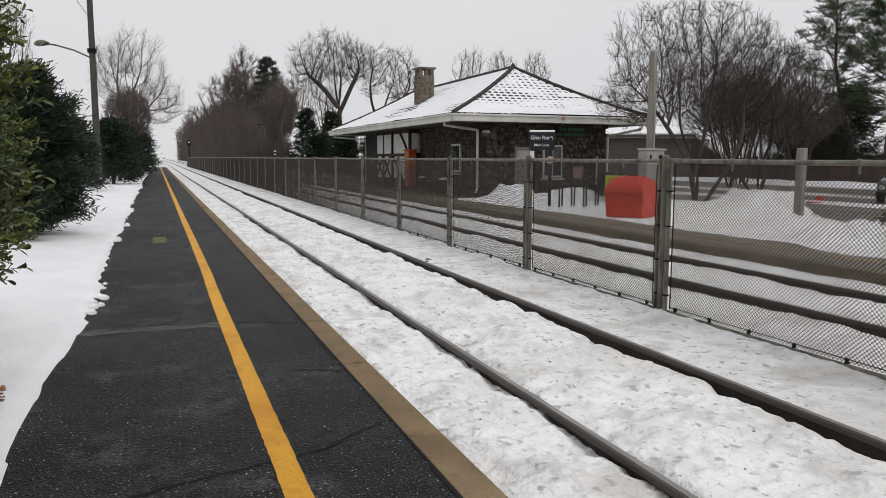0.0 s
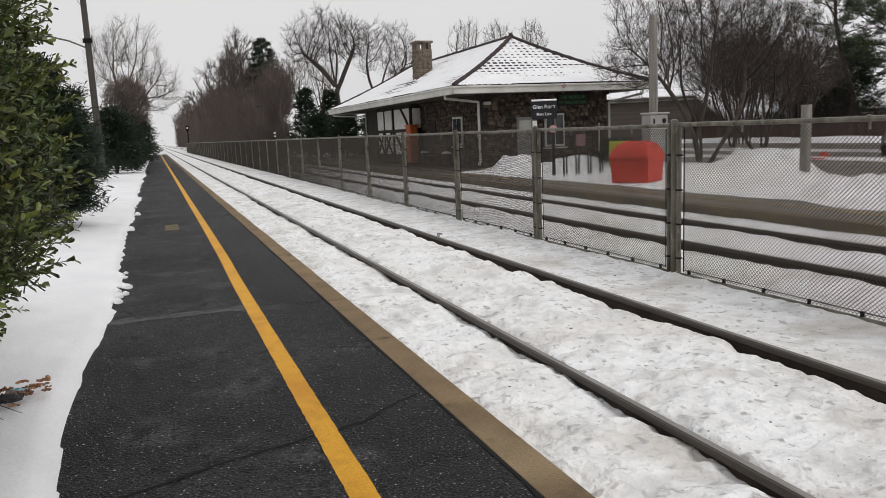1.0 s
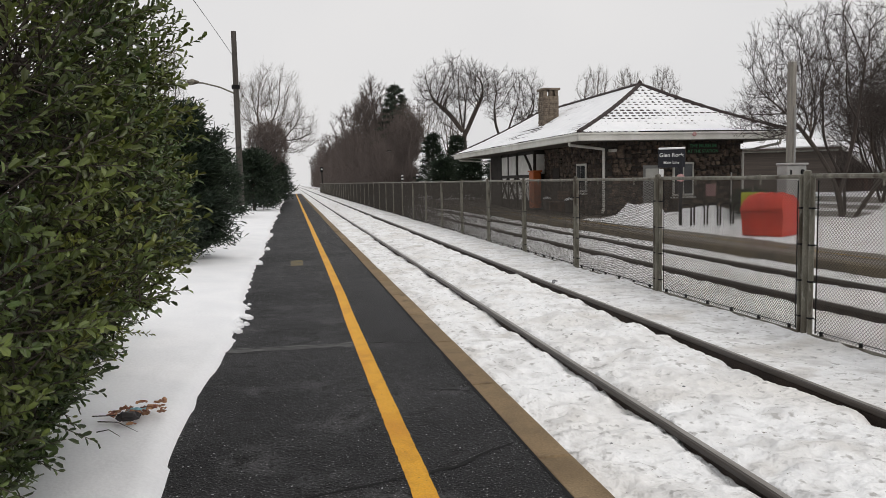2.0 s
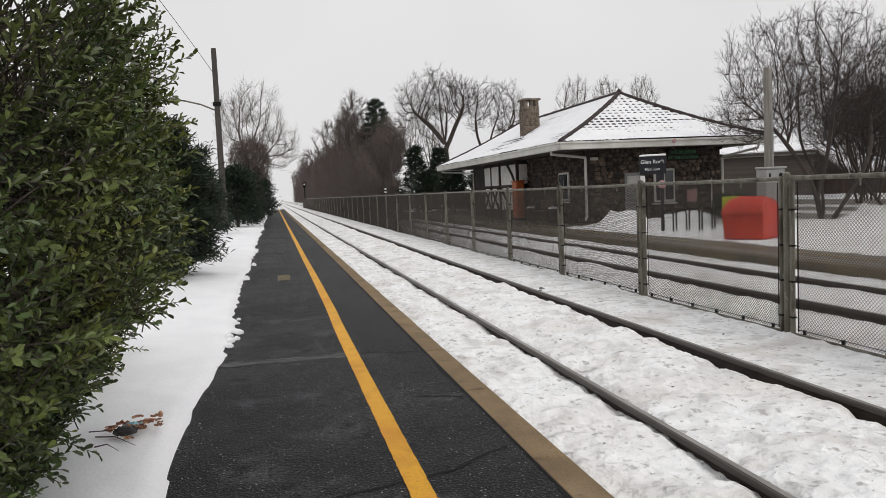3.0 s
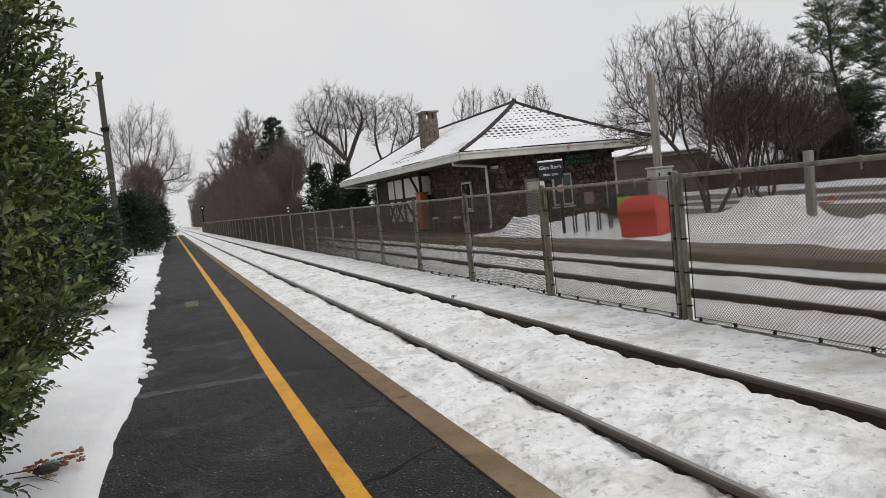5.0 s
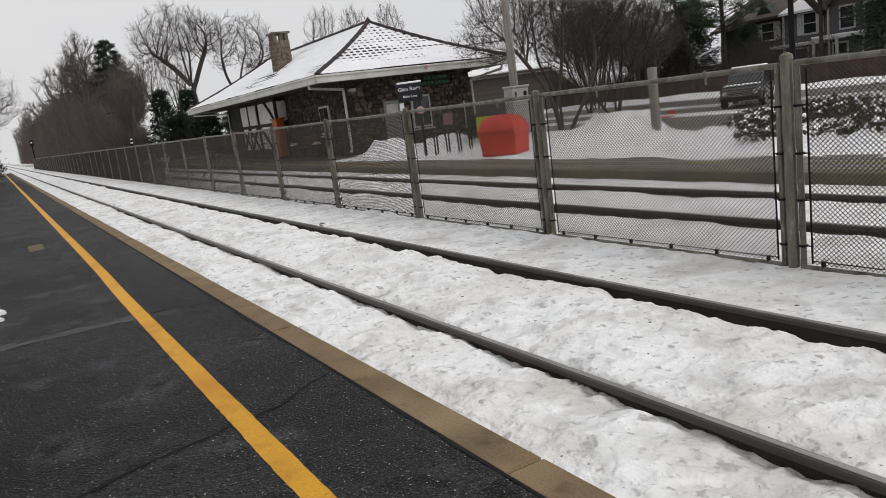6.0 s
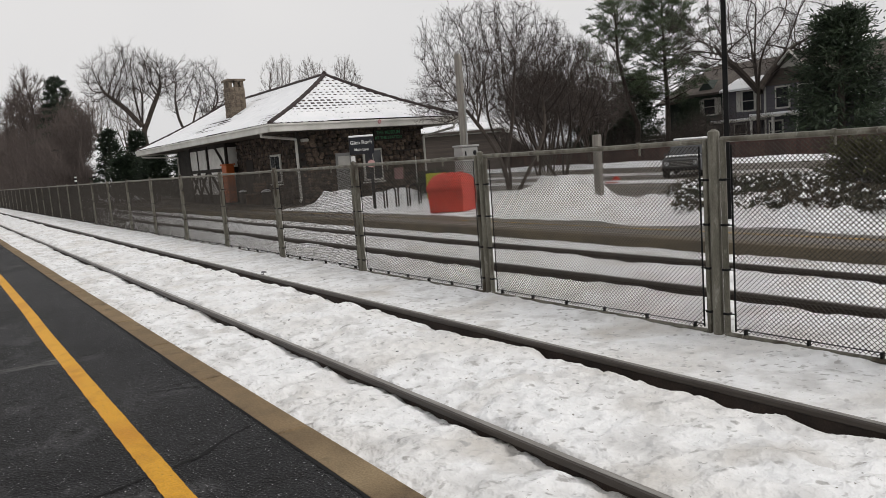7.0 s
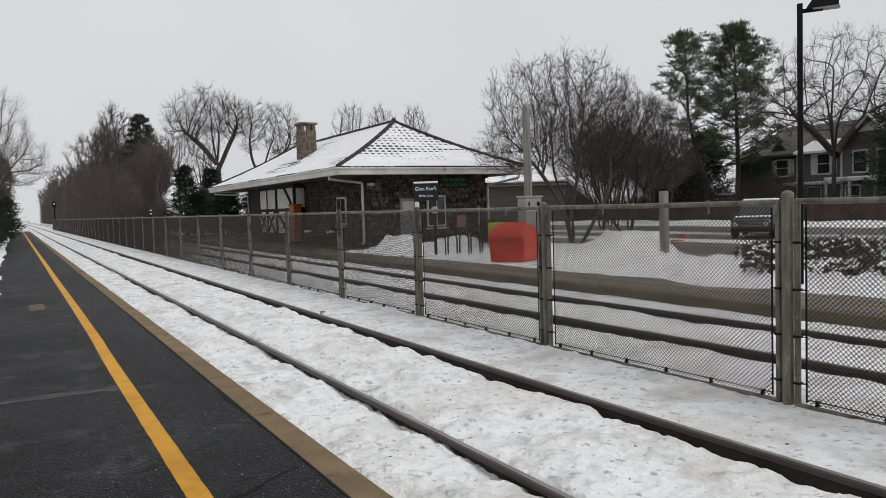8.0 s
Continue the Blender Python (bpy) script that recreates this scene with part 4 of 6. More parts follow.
def thicket(rs, x, y, h, length, width):
    """Short crooked twigs that fill the space from the ground up to the height h over each place."""
    n = len(x)
    B = np.stack([x, y, h * rs.rand(n) ** 1.2 - 0.1], 1)
    V = rs.normal(size=(n, 3)) * 0.55 + np.array([0, 0, 0.9])
    return spikes(MB(), B, B + V * (length * rs.uniform(0.4, 1.2, (n, 1))), width)


n = 120000
y = 78 + 320 * rs.rand(n) ** 1.5
x = np.minimum(9.8 + rs.rand(n) ** 1.1 * (7 + 0.03 * y), 0.158 * y)
h = (8.4 + 5.0 * fbm(x, y, 14, 3, 5)) * np.clip((y - 62) / 40, 0.5, 1.0) * np.clip((0.162 * y - x) / 3.0, 0.35, 1.0)
tagged(part("brushwood", thicket(rs, x, y, h, 1.1, 0.014 * (1 + y / 150)), WOODTWIG), "tangled brown brush under the bare wood", "brush", "", "stuff")
# low brush across the street and at the end of the hedge
n = 26000
y, x = rs.uniform(27, 60, n), 39.0 + rs.rand(n) * 5
zone = rs.rand(n) < 0.14
x, y = np.where(zone, -3.6 + rs.rand(n) * 2.6, x), np.where(zone, 57 + rs.rand(n) * 8, y)
h = np.where(zone, 3.2, 3.2 * np.clip(0.7 + 1.6 * fbm(x, y, 5, 3, 77), 0.2, 1.3))
tagged(part("brushwood", thicket(rs, x, y, h, 0.8, 0.009), TWIG), "leafless bushes along the gardens", "brush", "", "stuff")

# ---- station house ----
WX0, WX1, WY0, WY1 = 12.2, 18.2, 28.0, 45.3
RX0, RX1, RY0, RY1 = 10.32, 18.92, 26.0, 47.2
EAVE, RIDGE = 3.12, 5.34
CX, HY = (RX0 + RX1) / 2, 3.86
st = thing("station_house", pose(0, 0, 0), "low rubble-stone station house under a snow-covered hip roof", "building")
part("wall", MB().box(WX0, WX1, WY0, WY1, -0.3, 3.05), MORTAR, st, "mortar backing of the stone walls")
part("soffit", MB().box(RX0 + 0.12, RX1 - 0.12, RY0 + 0.12, RY1 - 0.12, EAVE - 0.20, EAVE - 0.10), SOFFIT, st, "dark boarded underside of the eaves")


def slope_z(v):
    """Height up a slope, which flares a little at the eaves."""
    return EAVE + (RIDGE - EAVE) * (0.80 * v + 0.20 * v * v)


def slope(side, v, u):
    """A point of a roof slope: v from eave to ridge, u along it between the hips."""
    x0, x1 = RX0 + (CX - RX0) * v, RX1 + (CX - RX1) * v
    y0, y1 = RY0 + HY * v, RY1 - HY * v
    z = slope_z(v)
    if side == "south":
        return x0 + (x1 - x0) * u, y0 + 0 * u, z + 0 * u
    if side == "north":
        return x1 + (x0 - x1) * u, y1 + 0 * u, z + 0 * u
    if side == "west":
        return x0 + 0 * u, y1 + (y0 - y1) * u, z + 0 * u
    return x1 + 0 * u, y0 + (y1 - y0) * u, z + 0 * u


roof = part("roof", MB().add([(RX0, RY0, EAVE - 0.03), (RX1, RY0, EAVE - 0.03), (RX1, RY1, EAVE - 0.03), (RX0, RY1, EAVE - 0.03), (CX, RY0 + HY, RIDGE - 0.08), (CX, RY1 - HY, RIDGE - 0.08)], [(0, 1, 4), (1, 2, 5, 4), (2, 3, 5), (3, 0, 4, 5), (0, 3, 2, 1)]), TILE, st, "reddish brown tiled roof")
COURSES = 17
for side, width in (("south", RX1 - RX0), ("west", RY1 - RY0), ("east", RY1 - RY0), ("north", RX1 - RX0)):
    nu = int(width / (0.047 if side in ("south", "west") else 0.35))
    u = np.linspace(0, 1, nu)
    vv = np.array([c for k in range(COURSES) for c in (k / COURSES, (k + 0.97) / COURSES)])
    up = np.array([c for k in range(COURSES) for c in (0.045, 0.008)])
    V, U = np.meshgrid(vv, u, indexing="ij")
    X, Y, Z = slope(side, V, U)
    wave = 0.030 * np.cos(((X if side in ("south", "north") else Y) / 0.28) * 6.283)
    part("tile_course", MB().grid(X, Y, Z + up[:, None] + wave), TILE, roof, "overlapping tile courses")
    vv = np.linspace(0, 1, COURSES * 6 + 1)
    V, U = np.meshgrid(vv, u, indexing="ij")
    X, Y, Z = slope(side, V, U)
    A = X if side in ("south", "north") else Y
    row = np.floor(V * COURSES + 1e-6)
    at = (V * COURSES + 1e-6) - row
    broad = fbm(A, V * 5, 2.6, 3, 91 if side == "south" else 95)
    run = fbm(A + row * 7.7, row * 0.37, 1.5, 3, 97)
    if side == "south":
        melt = 0.50 + 1.0 * run + 0.7 * broad + 0.75 * np.exp(-((A - 13.1) / 1.0) ** 2 - ((V - 0.42) / 0.14) ** 2) + 0.20 * np.clip((V - 0.45) * 4, 0, 1) - 0.45 * np.clip((0.22 - V) * 8, 0, 1) - 0.25 * (A > 15.5) * (V < 0.4)
    else:
        near = np.exp(-((A - 36.6) / 1.6) ** 2 - ((V - 0.5) / 0.25) ** 2) + 0.8 * np.exp(-((A - 27.8) / 1.6) ** 2 - ((V - 0.12) / 0.12) ** 2)
        melt = 0.16 + 1.1 * run + 0.7 * broad + 0.6 * near
    crest = np.clip(0.62 + 0.75 * np.cos((A / 0.28) * 6.283) + 0.7 * run, 0.05, 1)
    depth = 0.088 + 0.015 * broad - np.where(at < 0.42, crest * 0.062 * np.clip(melt * 1.9, 0, 1.06), 0.018 * np.clip(melt * 2.5 - 0.6, 0, 1)) - (0.075 * np.clip(near * 3 * (0.2 + 3.2 * run), 0, 1) * (at < 0.6) if side == "west" else 0)
    part("roof_snow", MB().grid(X, Y, Z + np.clip(depth, -0.03, 0.14)), SNOW, roof, "patchy melting snow between the tile rows", True)
for a, b in (((RX0, RY0, EAVE), (CX, RY0 + HY, RIDGE)), ((RX1, RY0, EAVE), (CX, RY0 + HY, RIDGE)), ((RX0, RY1, EAVE), (CX, RY1 - HY, RIDGE)), ((RX1, RY1, EAVE), (CX, RY1 - HY, RIDGE)), ((CX, RY0 + HY, RIDGE), (CX, RY1 - HY, RIDGE))):
    pts = []
    for k in range(24):
        f = k / 23
        z = slope_z(f) if a[2] != b[2] else RIDGE
        pts.append((a[0] + (b[0] - a[0]) * f, a[1] + (b[1] - a[1]) * f, z + 0.07))
    part("ridge_tiles", MB().tube(pts, [0.085 + 0.014 * (k % 2) for k in range(24)], 7), TILE, roof, "dark rounded ridge tiles")
part("finial", MB().tube([(CX, RY0 + HY, RIDGE), (CX, RY0 + HY, RIDGE + 0.16), (CX, RY0 + HY, RIDGE + 0.25)], [0.10, 0.11, 0.03], 8), TILE, roof)
for x0, x1, y0, y1 in ((RX0 - 0.03, RX1 + 0.03, RY0 - 0.06, RY0 + 0.06), (RX0 - 0.03, RX1 + 0.03, RY1 - 0.06, RY1 + 0.06), (RX0 - 0.06, RX0 + 0.06, RY0 + 0.07, RY1 - 0.07), (RX1 - 0.06, RX1 + 0.06, RY0 + 0.07, RY1 - 0.07)):
    part("fascia", MB().box(x0, x1, y0, y1, EAVE - 0.26, EAVE - 0.02, 0.02), TRIM, st, "pale painted fascia board")
    part("gutter", MB().box(x0 - 0.05, x1 + 0.05, y0 - 0.05, y1 + 0.05, EAVE - 0.05, EAVE + 0.03, 0.02), TRIM, st, "pale gutter rim")
for pts in ([(RX0 + 0.1, 27.2, EAVE - 0.22), (RX0 + 0.1, 27.2, EAVE - 0.36), (WX0 - 0.07, WY0 - 0.08, EAVE - 0.50), (WX0 - 0.07, WY0 - 0.08, EAVE - 0.62), (WX0 - 0.07, WY0 - 0.08, 0.25), (WX0 - 0.16, WY0 - 0.16, 0.10)], [(RX0 + 0.1, 46.6, EAVE - 0.2), (RX0 + 0.1, 46.4, EAVE - 0.36), (WX0 - 0.07, 45.2, EAVE - 0.52), (WX0 - 0.07, 45.2, 0.1)], [(18.7, RY0 + 0.1, EAVE - 0.24), (18.7, RY0 + 0.15, EAVE - 0.42), (18.27, WY0 - 0.07, EAVE - 0.66), (18.27, WY0 - 0.07, 0.1)]):
    part("downpipe", MB().tube(pts, 0.055, 7), TRIM, st, "pale painted downpipe")
ch = part("chimney", MB().box(12.45, 13.25, 36.0, 36.8, 2.9, 5.62, 0.02), CHIMSTONE, st, "tan stone chimney stack")
rg = random.Random(4)
for zc in range(9):
    for k in range(3):
        z, w = 3.9 + zc * 0.19, rg.uniform(0.2, 0.3)
        y = 36.03 + k * 0.26
        part("stone", MB().box(12.42, 12.5, y, y + w * 0.85, z, z + 0.16, 0.02), CHIMSTONE, ch)
        part("stone", MB().box(12.48 + k * 0.25, 12.48 + k * 0.25 + w * 0.8, 35.97, 36.05, z, z + 0.16, 0.02), CHIMSTONE, ch)
for x, y in ((12.47, 36.02), (13.05, 36.02), (12.47, 36.6), (13.05, 36.6), (12.76, 36.02), (12.47, 36.31)):
    part("pillar", MB().box(x, x + 0.18, y, y + 0.18, 5.62, 5.92, 0.02), CHIMSTONE, ch)
part("cap", MB().box(12.38, 13.32, 35.93, 36.87, 5.92, 6.02, 0.02), CHIMSTONE, ch, "flat stone cap")

# half-timbered bay on the track side
bay = part("bay", MB().box(WX0 - 0.55, WX0 + 0.1, 35.05, 41.0, -0.2, 2.9), TIMBER, st, "dark timbered bay")
bxf = WX0 - 0.55
for y0, y1, z0, z1 in ((39.62, 40.85, 1.72, 2.72), (38.22, 39.46, 1.72, 2.72), (35.25, 37.72, 1.72, 2.72), (39.62, 40.85, 0.45, 1.56), (38.22, 39.46, 0.45, 1.56), (35.25, 37.72, 0.45, 1.56)):
    p = part("plaster_panel", MB().box(bxf - 0.03, bxf + 0.02, y0, y1, z0, z1, 0.008), PLASTER, bay, "white plaster panel")
    if y0 > 38:
        for s in (1, -1):
            if z0 < 1:
                part("brace", MB().tube([(bxf - 0.035, y0 if s > 0 else y1, z0), (bxf - 0.035, y1 if s > 0 else y0, z1)], 0.075, 4), TIMBER, p, "dark diagonal brace")
    else:
        a, b = ((35.25, 1.72), (36.5, 2.72)) if z0 > 1 else ((37.72, 1.56), (36.2, 0.45))
        part("brace", MB().tube([(bxf - 0.035, a[0], a[1]), (bxf - 0.05, (a[0] + b[0]) / 2 - 0.12, (a[1] + b[1]) / 2), (bxf - 0.035, b[0], b[1])], 0.085, 4), TIMBER, p, "dark curved brace")
for y in (35.12, 37.97, 39.54, 40.93):
    part("timber_post", MB().box(bxf - 0.06, bxf + 0.01, y - 0.07, y + 0.07, 0.0, 2.85, 0.01), TIMBER, bay)
part("timber_beam", MB().box(bxf - 0.055, bxf + 0.01, 35.2, 40.86, 1.575, 1.705, 0.01), TIMBER, bay)
part("plaster_panel", MB().box(WX0 - 0.48, WX0 - 0.03, 35.02, 35.06, 1.75, 2.7, 0.005), PLASTER, bay, "white plaster panel")


def window_unit(parent, m, w, h):
    wn_ = part("window", MB().box(-w / 2 - 0.055, w / 2 + 0.055, -0.06, 0.02, -0.055, h + 0.055, 0.01), TRIM, parent, "white framed window")
    wn_.matrix_basis = m
    for k in range(2):
        part("pane", MB().box(-w / 2 + k * w / 2 + 0.03, k * w / 2 - 0.02, -0.075, -0.05, 0.03, h - 0.03, 0.004), GLASS, wn_, "dark glass pane")
    part("sill", MB().box(-w / 2 - 0.14, w / 2 + 0.14, -0.13, 0.0, -0.15, -0.091, 0.01), TRIM, wn_)
    return wn_


window_unit(st, pose(15.55, WY0 - 0.10, 0.75), 0.82, 1.25)
window_unit(st, pose(WX0 - 0.10, 30.1, 0.95, 0, 0, -90), 0.95, 1.1)
dr = part("door", MB().box(13.82, 14.56, WY0 - 0.10, WY0 + 0.02, -0.05, 1.95, 0.012), GREY, st, "plain grey door")
part("door_panel", MB().box(13.92, 14.46, WY0 - 0.115, WY0 - 0.09, 1.45, 1.82, 0.006), TRIM, dr)
part("handle", MB().tube([(14.46, WY0 - 0.15, 0.95), (14.46, WY0 - 0.15, 1.08)], 0.015, 6), CHROME, dr)
part("door", MB().box(WX0 - 0.10, WX0 + 0.02, 32.9, 33.8, -0.05, 2.0, 0.012), TIMBER, st, "dark wooden door")
museum = part("sign_board", MB().box(15.72, 17.12, WY0 - 0.14, WY0 - 0.06, 2.36, 2.84, 0.01), TIMBER, st, "dark sign board with green lettering")
part("notice", MB().box(16.6, 17.05, WY0 - 0.09, WY0 - 0.06, 0.65, 1.15, 0.005), PINK, st, "faded pinkish notice")
part("vent_pipe", MB().tube([(17.75, WY0 - 0.08, 0.4), (17.75, WY0 - 0.08, 1.6)], 0.03, 6), TRIM, st)
part("wall_lamp", MB().box(12.35, 12.6, WY0 - 0.3, WY0 - 0.01, 2.5, 2.62, 0.02), TRIM, st, "small pale wall lamp under the eaves")
part("alarm_bell", MB().tube([(14.9, RY0 - 0.10, EAVE - 0.06), (14.9, RY0 - 0.16, EAVE - 0.06)], [0.09, 0.06], 10), PINK, st, "small red bell on the fascia")

# ---- snow piles, yard and street ----
def mound(x, y, cx, cy, rx, ry, h):
    return h * np.exp(-((x - cx) / rx) ** 2 - ((y - cy) / ry) ** 2)


YARD_BARE = 14.2


def yard(x, y):
    z = 0.02 + 0.10 * fbm(x, y, 1.6, 4, 101) + 0.05 * fbm(x, y, 0.35, 3, 103)
    z = z + np.minimum(mound(x, y, 11.8, 24.0, 0.55, 0.8, 0.95), 0.52) + mound(x, y, 14.2, 23.9, 1.6, 0.8, 0.42) + mound(x, y, 11.0, 23.4, 0.5, 0.7, 0.14)
    z = z + np.minimum(mound(x, y, 16.6, 17.2, 1.1, 1.2, 0.80), 0.48) + mound(x, y, 14.4, 14.4, 0.8, 0.9, 0.16) + mound(x, y, 17.9, 16.0, 0.9, 1.0, 0.22)
    z = z + mound(x, y, 14.0, 8.5, 2.2, 4.0, 0.20) + mound(x, y, 16.4, 9.0, 0.6, 0.5, 0.40) + mound(x, y, 12.2, 12.4, 1.0, 1.6, 0.16)
    heap = np.clip(mound(x, y, 16.4, 17.0, 1.7, 1.8, 1.1) + mound(x, y, 13.8, 13.4, 2.2, 2.2, 0.7) + mound(x, y, 13.2, 23.8, 2.4, 1.3, 0.8), 0, 1)
    z = z + heap * (0.50 * np.abs(fbm(x, y, 0.9, 3, 141)) + 0.30 * np.abs(fbm(x, y, 0.35, 2, 143)) - 0.16)
    bed = np.clip((x - 11.2) / 0.6, 0, 1) * np.clip((16.8 - x) / 0.6, 0, 1) * np.clip((13.5 - y) / 1.0, 0, 1)
    z = z + bed * (0.30 * np.abs(fbm(x, y, 0.9, 3, 131)) + 0.12 * fbm(x, y, 0.3, 2, 133))
    edge = np.clip((x - 10.05 - 0.45 * fbm(x * 0, y, 1.5, 3, 105)) / 0.35, 0, 1) * np.clip((18.7 - x + 0.8 * fbm(x * 0 + 4, y, 2.5, 3, 107)) / 0.8, 0, 1)
    bare = np.clip((x - YARD_BARE - 0.5 * fbm(x * 0 + 7, y, 1.2, 3, 109)) / 0.5, 0, 1) * np.clip((y - 0.80 * x + 0.3) / 0.8, 0, 1) * np.clip((0.96 * x - y) / 0.8, 0, 1)
    edge = edge * (1 - bare)
    clear = np.clip((y - 25.2) / 1.0, 0, 1)
    return -0.10 + (z + 0.10) * edge * (1 - clear) - 0.03 * clear


xs2 = np.arange(9.9, 19.4, 0.075)
ys2 = np.concatenate([np.arange(-6, 3, 0.3), np.arange(3, 26.6, 0.09)])
X, Y = np.meshgrid(xs2, ys2)
structure("yard_snow", MB().grid(X, Y, yard(X, Y)), SNOW_YARD, "ploughed snow heaped between platform and street", "snow", True)
structure("station_forecourt", MB().box(10.55, 19.4, -30, 60, -0.3, -0.035), ASPHALT_FAR, "wet asphalt round the station house", "pavement")
structure("street", MB().box(19.4, 34.5, -100, 140, -0.3, -0.045), ASPHALT_FAR, "wet grey street with slush", "road")
for x, w, sd in ((21.6, 0.28, 3), (26.2, 0.12, 7)):
    yy2 = np.arange(-5, 90, 0.25)
    h = w * (0.5 + np.clip(fbm(yy2 * 0, yy2, 2.5, 3, sd) + 0.1, -0.35, 0.6))
    cx2 = x + 0.5 * fbm(yy2 * 0 + 2, yy2, 6, 3, sd + 1)
    structure("slush_ridge", MB().grid(np.stack([cx2 - h, cx2, cx2 + h], 1), np.stack([yy2] * 3, 1), np.stack([yy2 * 0 - 0.05, yy2 * 0 + 0.07, yy2 * 0 - 0.05], 1)), SNOW_TRACK, "low ridge of slush along the street", "snow")
yv = np.arange(-40, 140, 0.6)
xv = np.array([34.3, 34.7, 35.6, 37.0, 38.5])
X, Y = np.meshgrid(xv, yv)
structure("verge_snow", MB().grid(X, Y, np.array([-0.06, 0.12, 0.2, 0.2, 0.15])[None, :] + 0.15 * fbm(X, Y, 2.5, 3, 111)), SNOW, "snow heaped along the far side of the street", "snow", True)
fence = structure("garden_fence", MB().box(38.55, 38.6, -40, 120, -0.1, 1.05), HEDGE, "long reddish brown board fence behind the street", "fence")

board_me = bpy.data.meshes.new("board")
bb = MB().box(-0.015, 0.015, 0.0, 0.30, -0.1, 1.16, 0.006)
board_me.from_pydata(bb.v, [], bb.f)
board_me.materials.append(HEDGE)
for k in range(190):
    piece("board", board_me, fence, pose(38.53, -4 + k * 0.306, 0.02 * math.sin(k * 3.7)))

# ground-cover shrubs poking out of the snow
rs = np.random.RandomState(15)
n = 5200
x, y = rs.uniform(11.2, 18.4, n), rs.uniform(1.0, 11.8, n)
keep = (y < 0.80 * x - 0.2) & ((fbm(x, y, 0.9, 3, 121) + 0.04 - 0.5 * (x < 12.0) + 0.10 * (x > 13.5)) > rs.uniform(-0.15, 0.30, n))
x, y = x[keep], y[keep]
P, D, N, caps = [], [], [], MB()
for a, b in zip(x, y):
    z = float(yard(np.array(a), np.array(b)))
    tall = 0.10 + 0.30 * max(0.0, float(fbm(np.array(a), np.array(b), 1.6, 2, 127)) + 0.25)
    k = 14
    P.append(np.stack([a + rs.normal(size=k) * 0.09, b + rs.normal(size=k) * 0.09, z + rs.uniform(-0.06, tall, k)], 1))
    D.append(rand_dirs(rs, k) + np.array([0, 0, 0.2]))
    N.append(rand_dirs(rs, k) + np.array([0, 0, 0.6]))
    if rs.rand() < 0.42:
        r = rs.uniform(0.04, 0.11)
        px, py, pz = a + rs.normal() * 0.06, b + rs.normal() * 0.06, z + tall * rs.uniform(0.6, 1.0)
        caps.tube([(px, py, pz), (px + 0.01, py, pz + r * 0.35), (px, py + 0.01, pz + r * 0.55)], [r, r * 0.85, r * 0.3], 6)
P, D, N = np.concatenate(P), np.concatenate(D), np.concatenate(N)
cover = tagged(part("ground_cover", leaves(MB(), P, D, N, rs.uniform(0.07, 0.15, len(P)), rs.uniform(0.035, 0.065, len(P))), mat("dull_evergreen_leaf", (0.040, 0.046, 0.024), (0.060, 0.042, 0.025), 0.5, 0.8, 0, 30, island=0.55)), "low evergreen ground cover poking through the snow", "shrubs", "", "stuff")
tagged(part("caught_snow", caps, SNOW, cover, "small clumps of snow on the leaves"), kind="stuff")
OLIVE = mat("olive_needles", (0.075, 0.072, 0.024), (0.042, 0.050, 0.022), 0.6, 2, 0, 30, island=0.5)
for x, y, sd, q in ((14.6, 6.9, 71, 1.0), (16.6, 7.2, 72, 0.95), (15.6, 5.2, 73, 1.1), (14.9, 22.3, 74, 0.75), (16.0, 21.6, 75, 0.8)):
    evergreen("juniper_shrub", pose(x, y, 0.1), sd, 0.95 * q, 0.9 * q, 5000, OLIVE if sd == 71 else YEW, "low spreading shrub dusted with snow by the fence", 0.05, (0.13, 0.03), 0.05, 60, "shrubs in the yard", 0.45, 0.7, 0.4)

# ---- things on the opposite platform ----
b = thing("salt_bin", pose(11.47, 16.35, -0.05, 0, 0, -60), "bright red plastic grit bin with a domed lid in the snow", "bin")
part("body", MB().add([(sx * (0.49 + 0.03 * sz), sy * (0.44 + 0.04 * sz), 0.06 + 0.56 * sz) for sz in (0, 1) for sx, sy in ((-1, -1), (1, -1), (1, 1), (-1, 1))], [(0, 3, 2, 1), (4, 5, 6, 7), (0, 1, 5, 4), (1, 2, 6, 5), (2, 3, 7, 6), (3, 0, 4, 7)]), RED, b)
part("rim", MB().box(-0.535, 0.535, -0.50, 0.50, 0.61, 0.66, 0.015), RED, b)
for s in (-1, 1):
    part("skid", MB().box(s * 0.36 - 0.06, s * 0.36 + 0.06, -0.4, 0.4, -0.03, 0.07, 0.01), RED, b)
prof2 = [(-0.53, 0.66), (-0.53, 0.74), (-0.44, 0.90), (-0.26, 1.03), (0.0, 1.07), (0.26, 1.03), (0.44, 0.90), (0.53, 0.74), (0.53, 0.66)]
vs = [(sx * (1 - 0.24 * ((c - 0.66) / 0.41) ** 1.6), a, c) for sx in (-0.53, 0.53) for a, c in prof2]
k = len(prof2)
part("lid", MB().add(vs, [(i, i + 1, k + i + 1, k + i) for i in range(k - 1)] + [tuple(range(k))[::-1], tuple(range(k, 2 * k))]), RED, b, "domed red lid")
for sx in (-0.24, 0.0, 0.24):
    part("lid_rib", MB().add([(sx + q, a * 1.02, (c - 0.66) * 1.10 + 0.66) for q in (-0.05, 0.05) for a, c in prof2], [(i, i + 1, k + i + 1, k + i) for i in range(k - 1)] + [tuple(range(k))[::-1], tuple(range(k, 2 * k))]), RED, b)

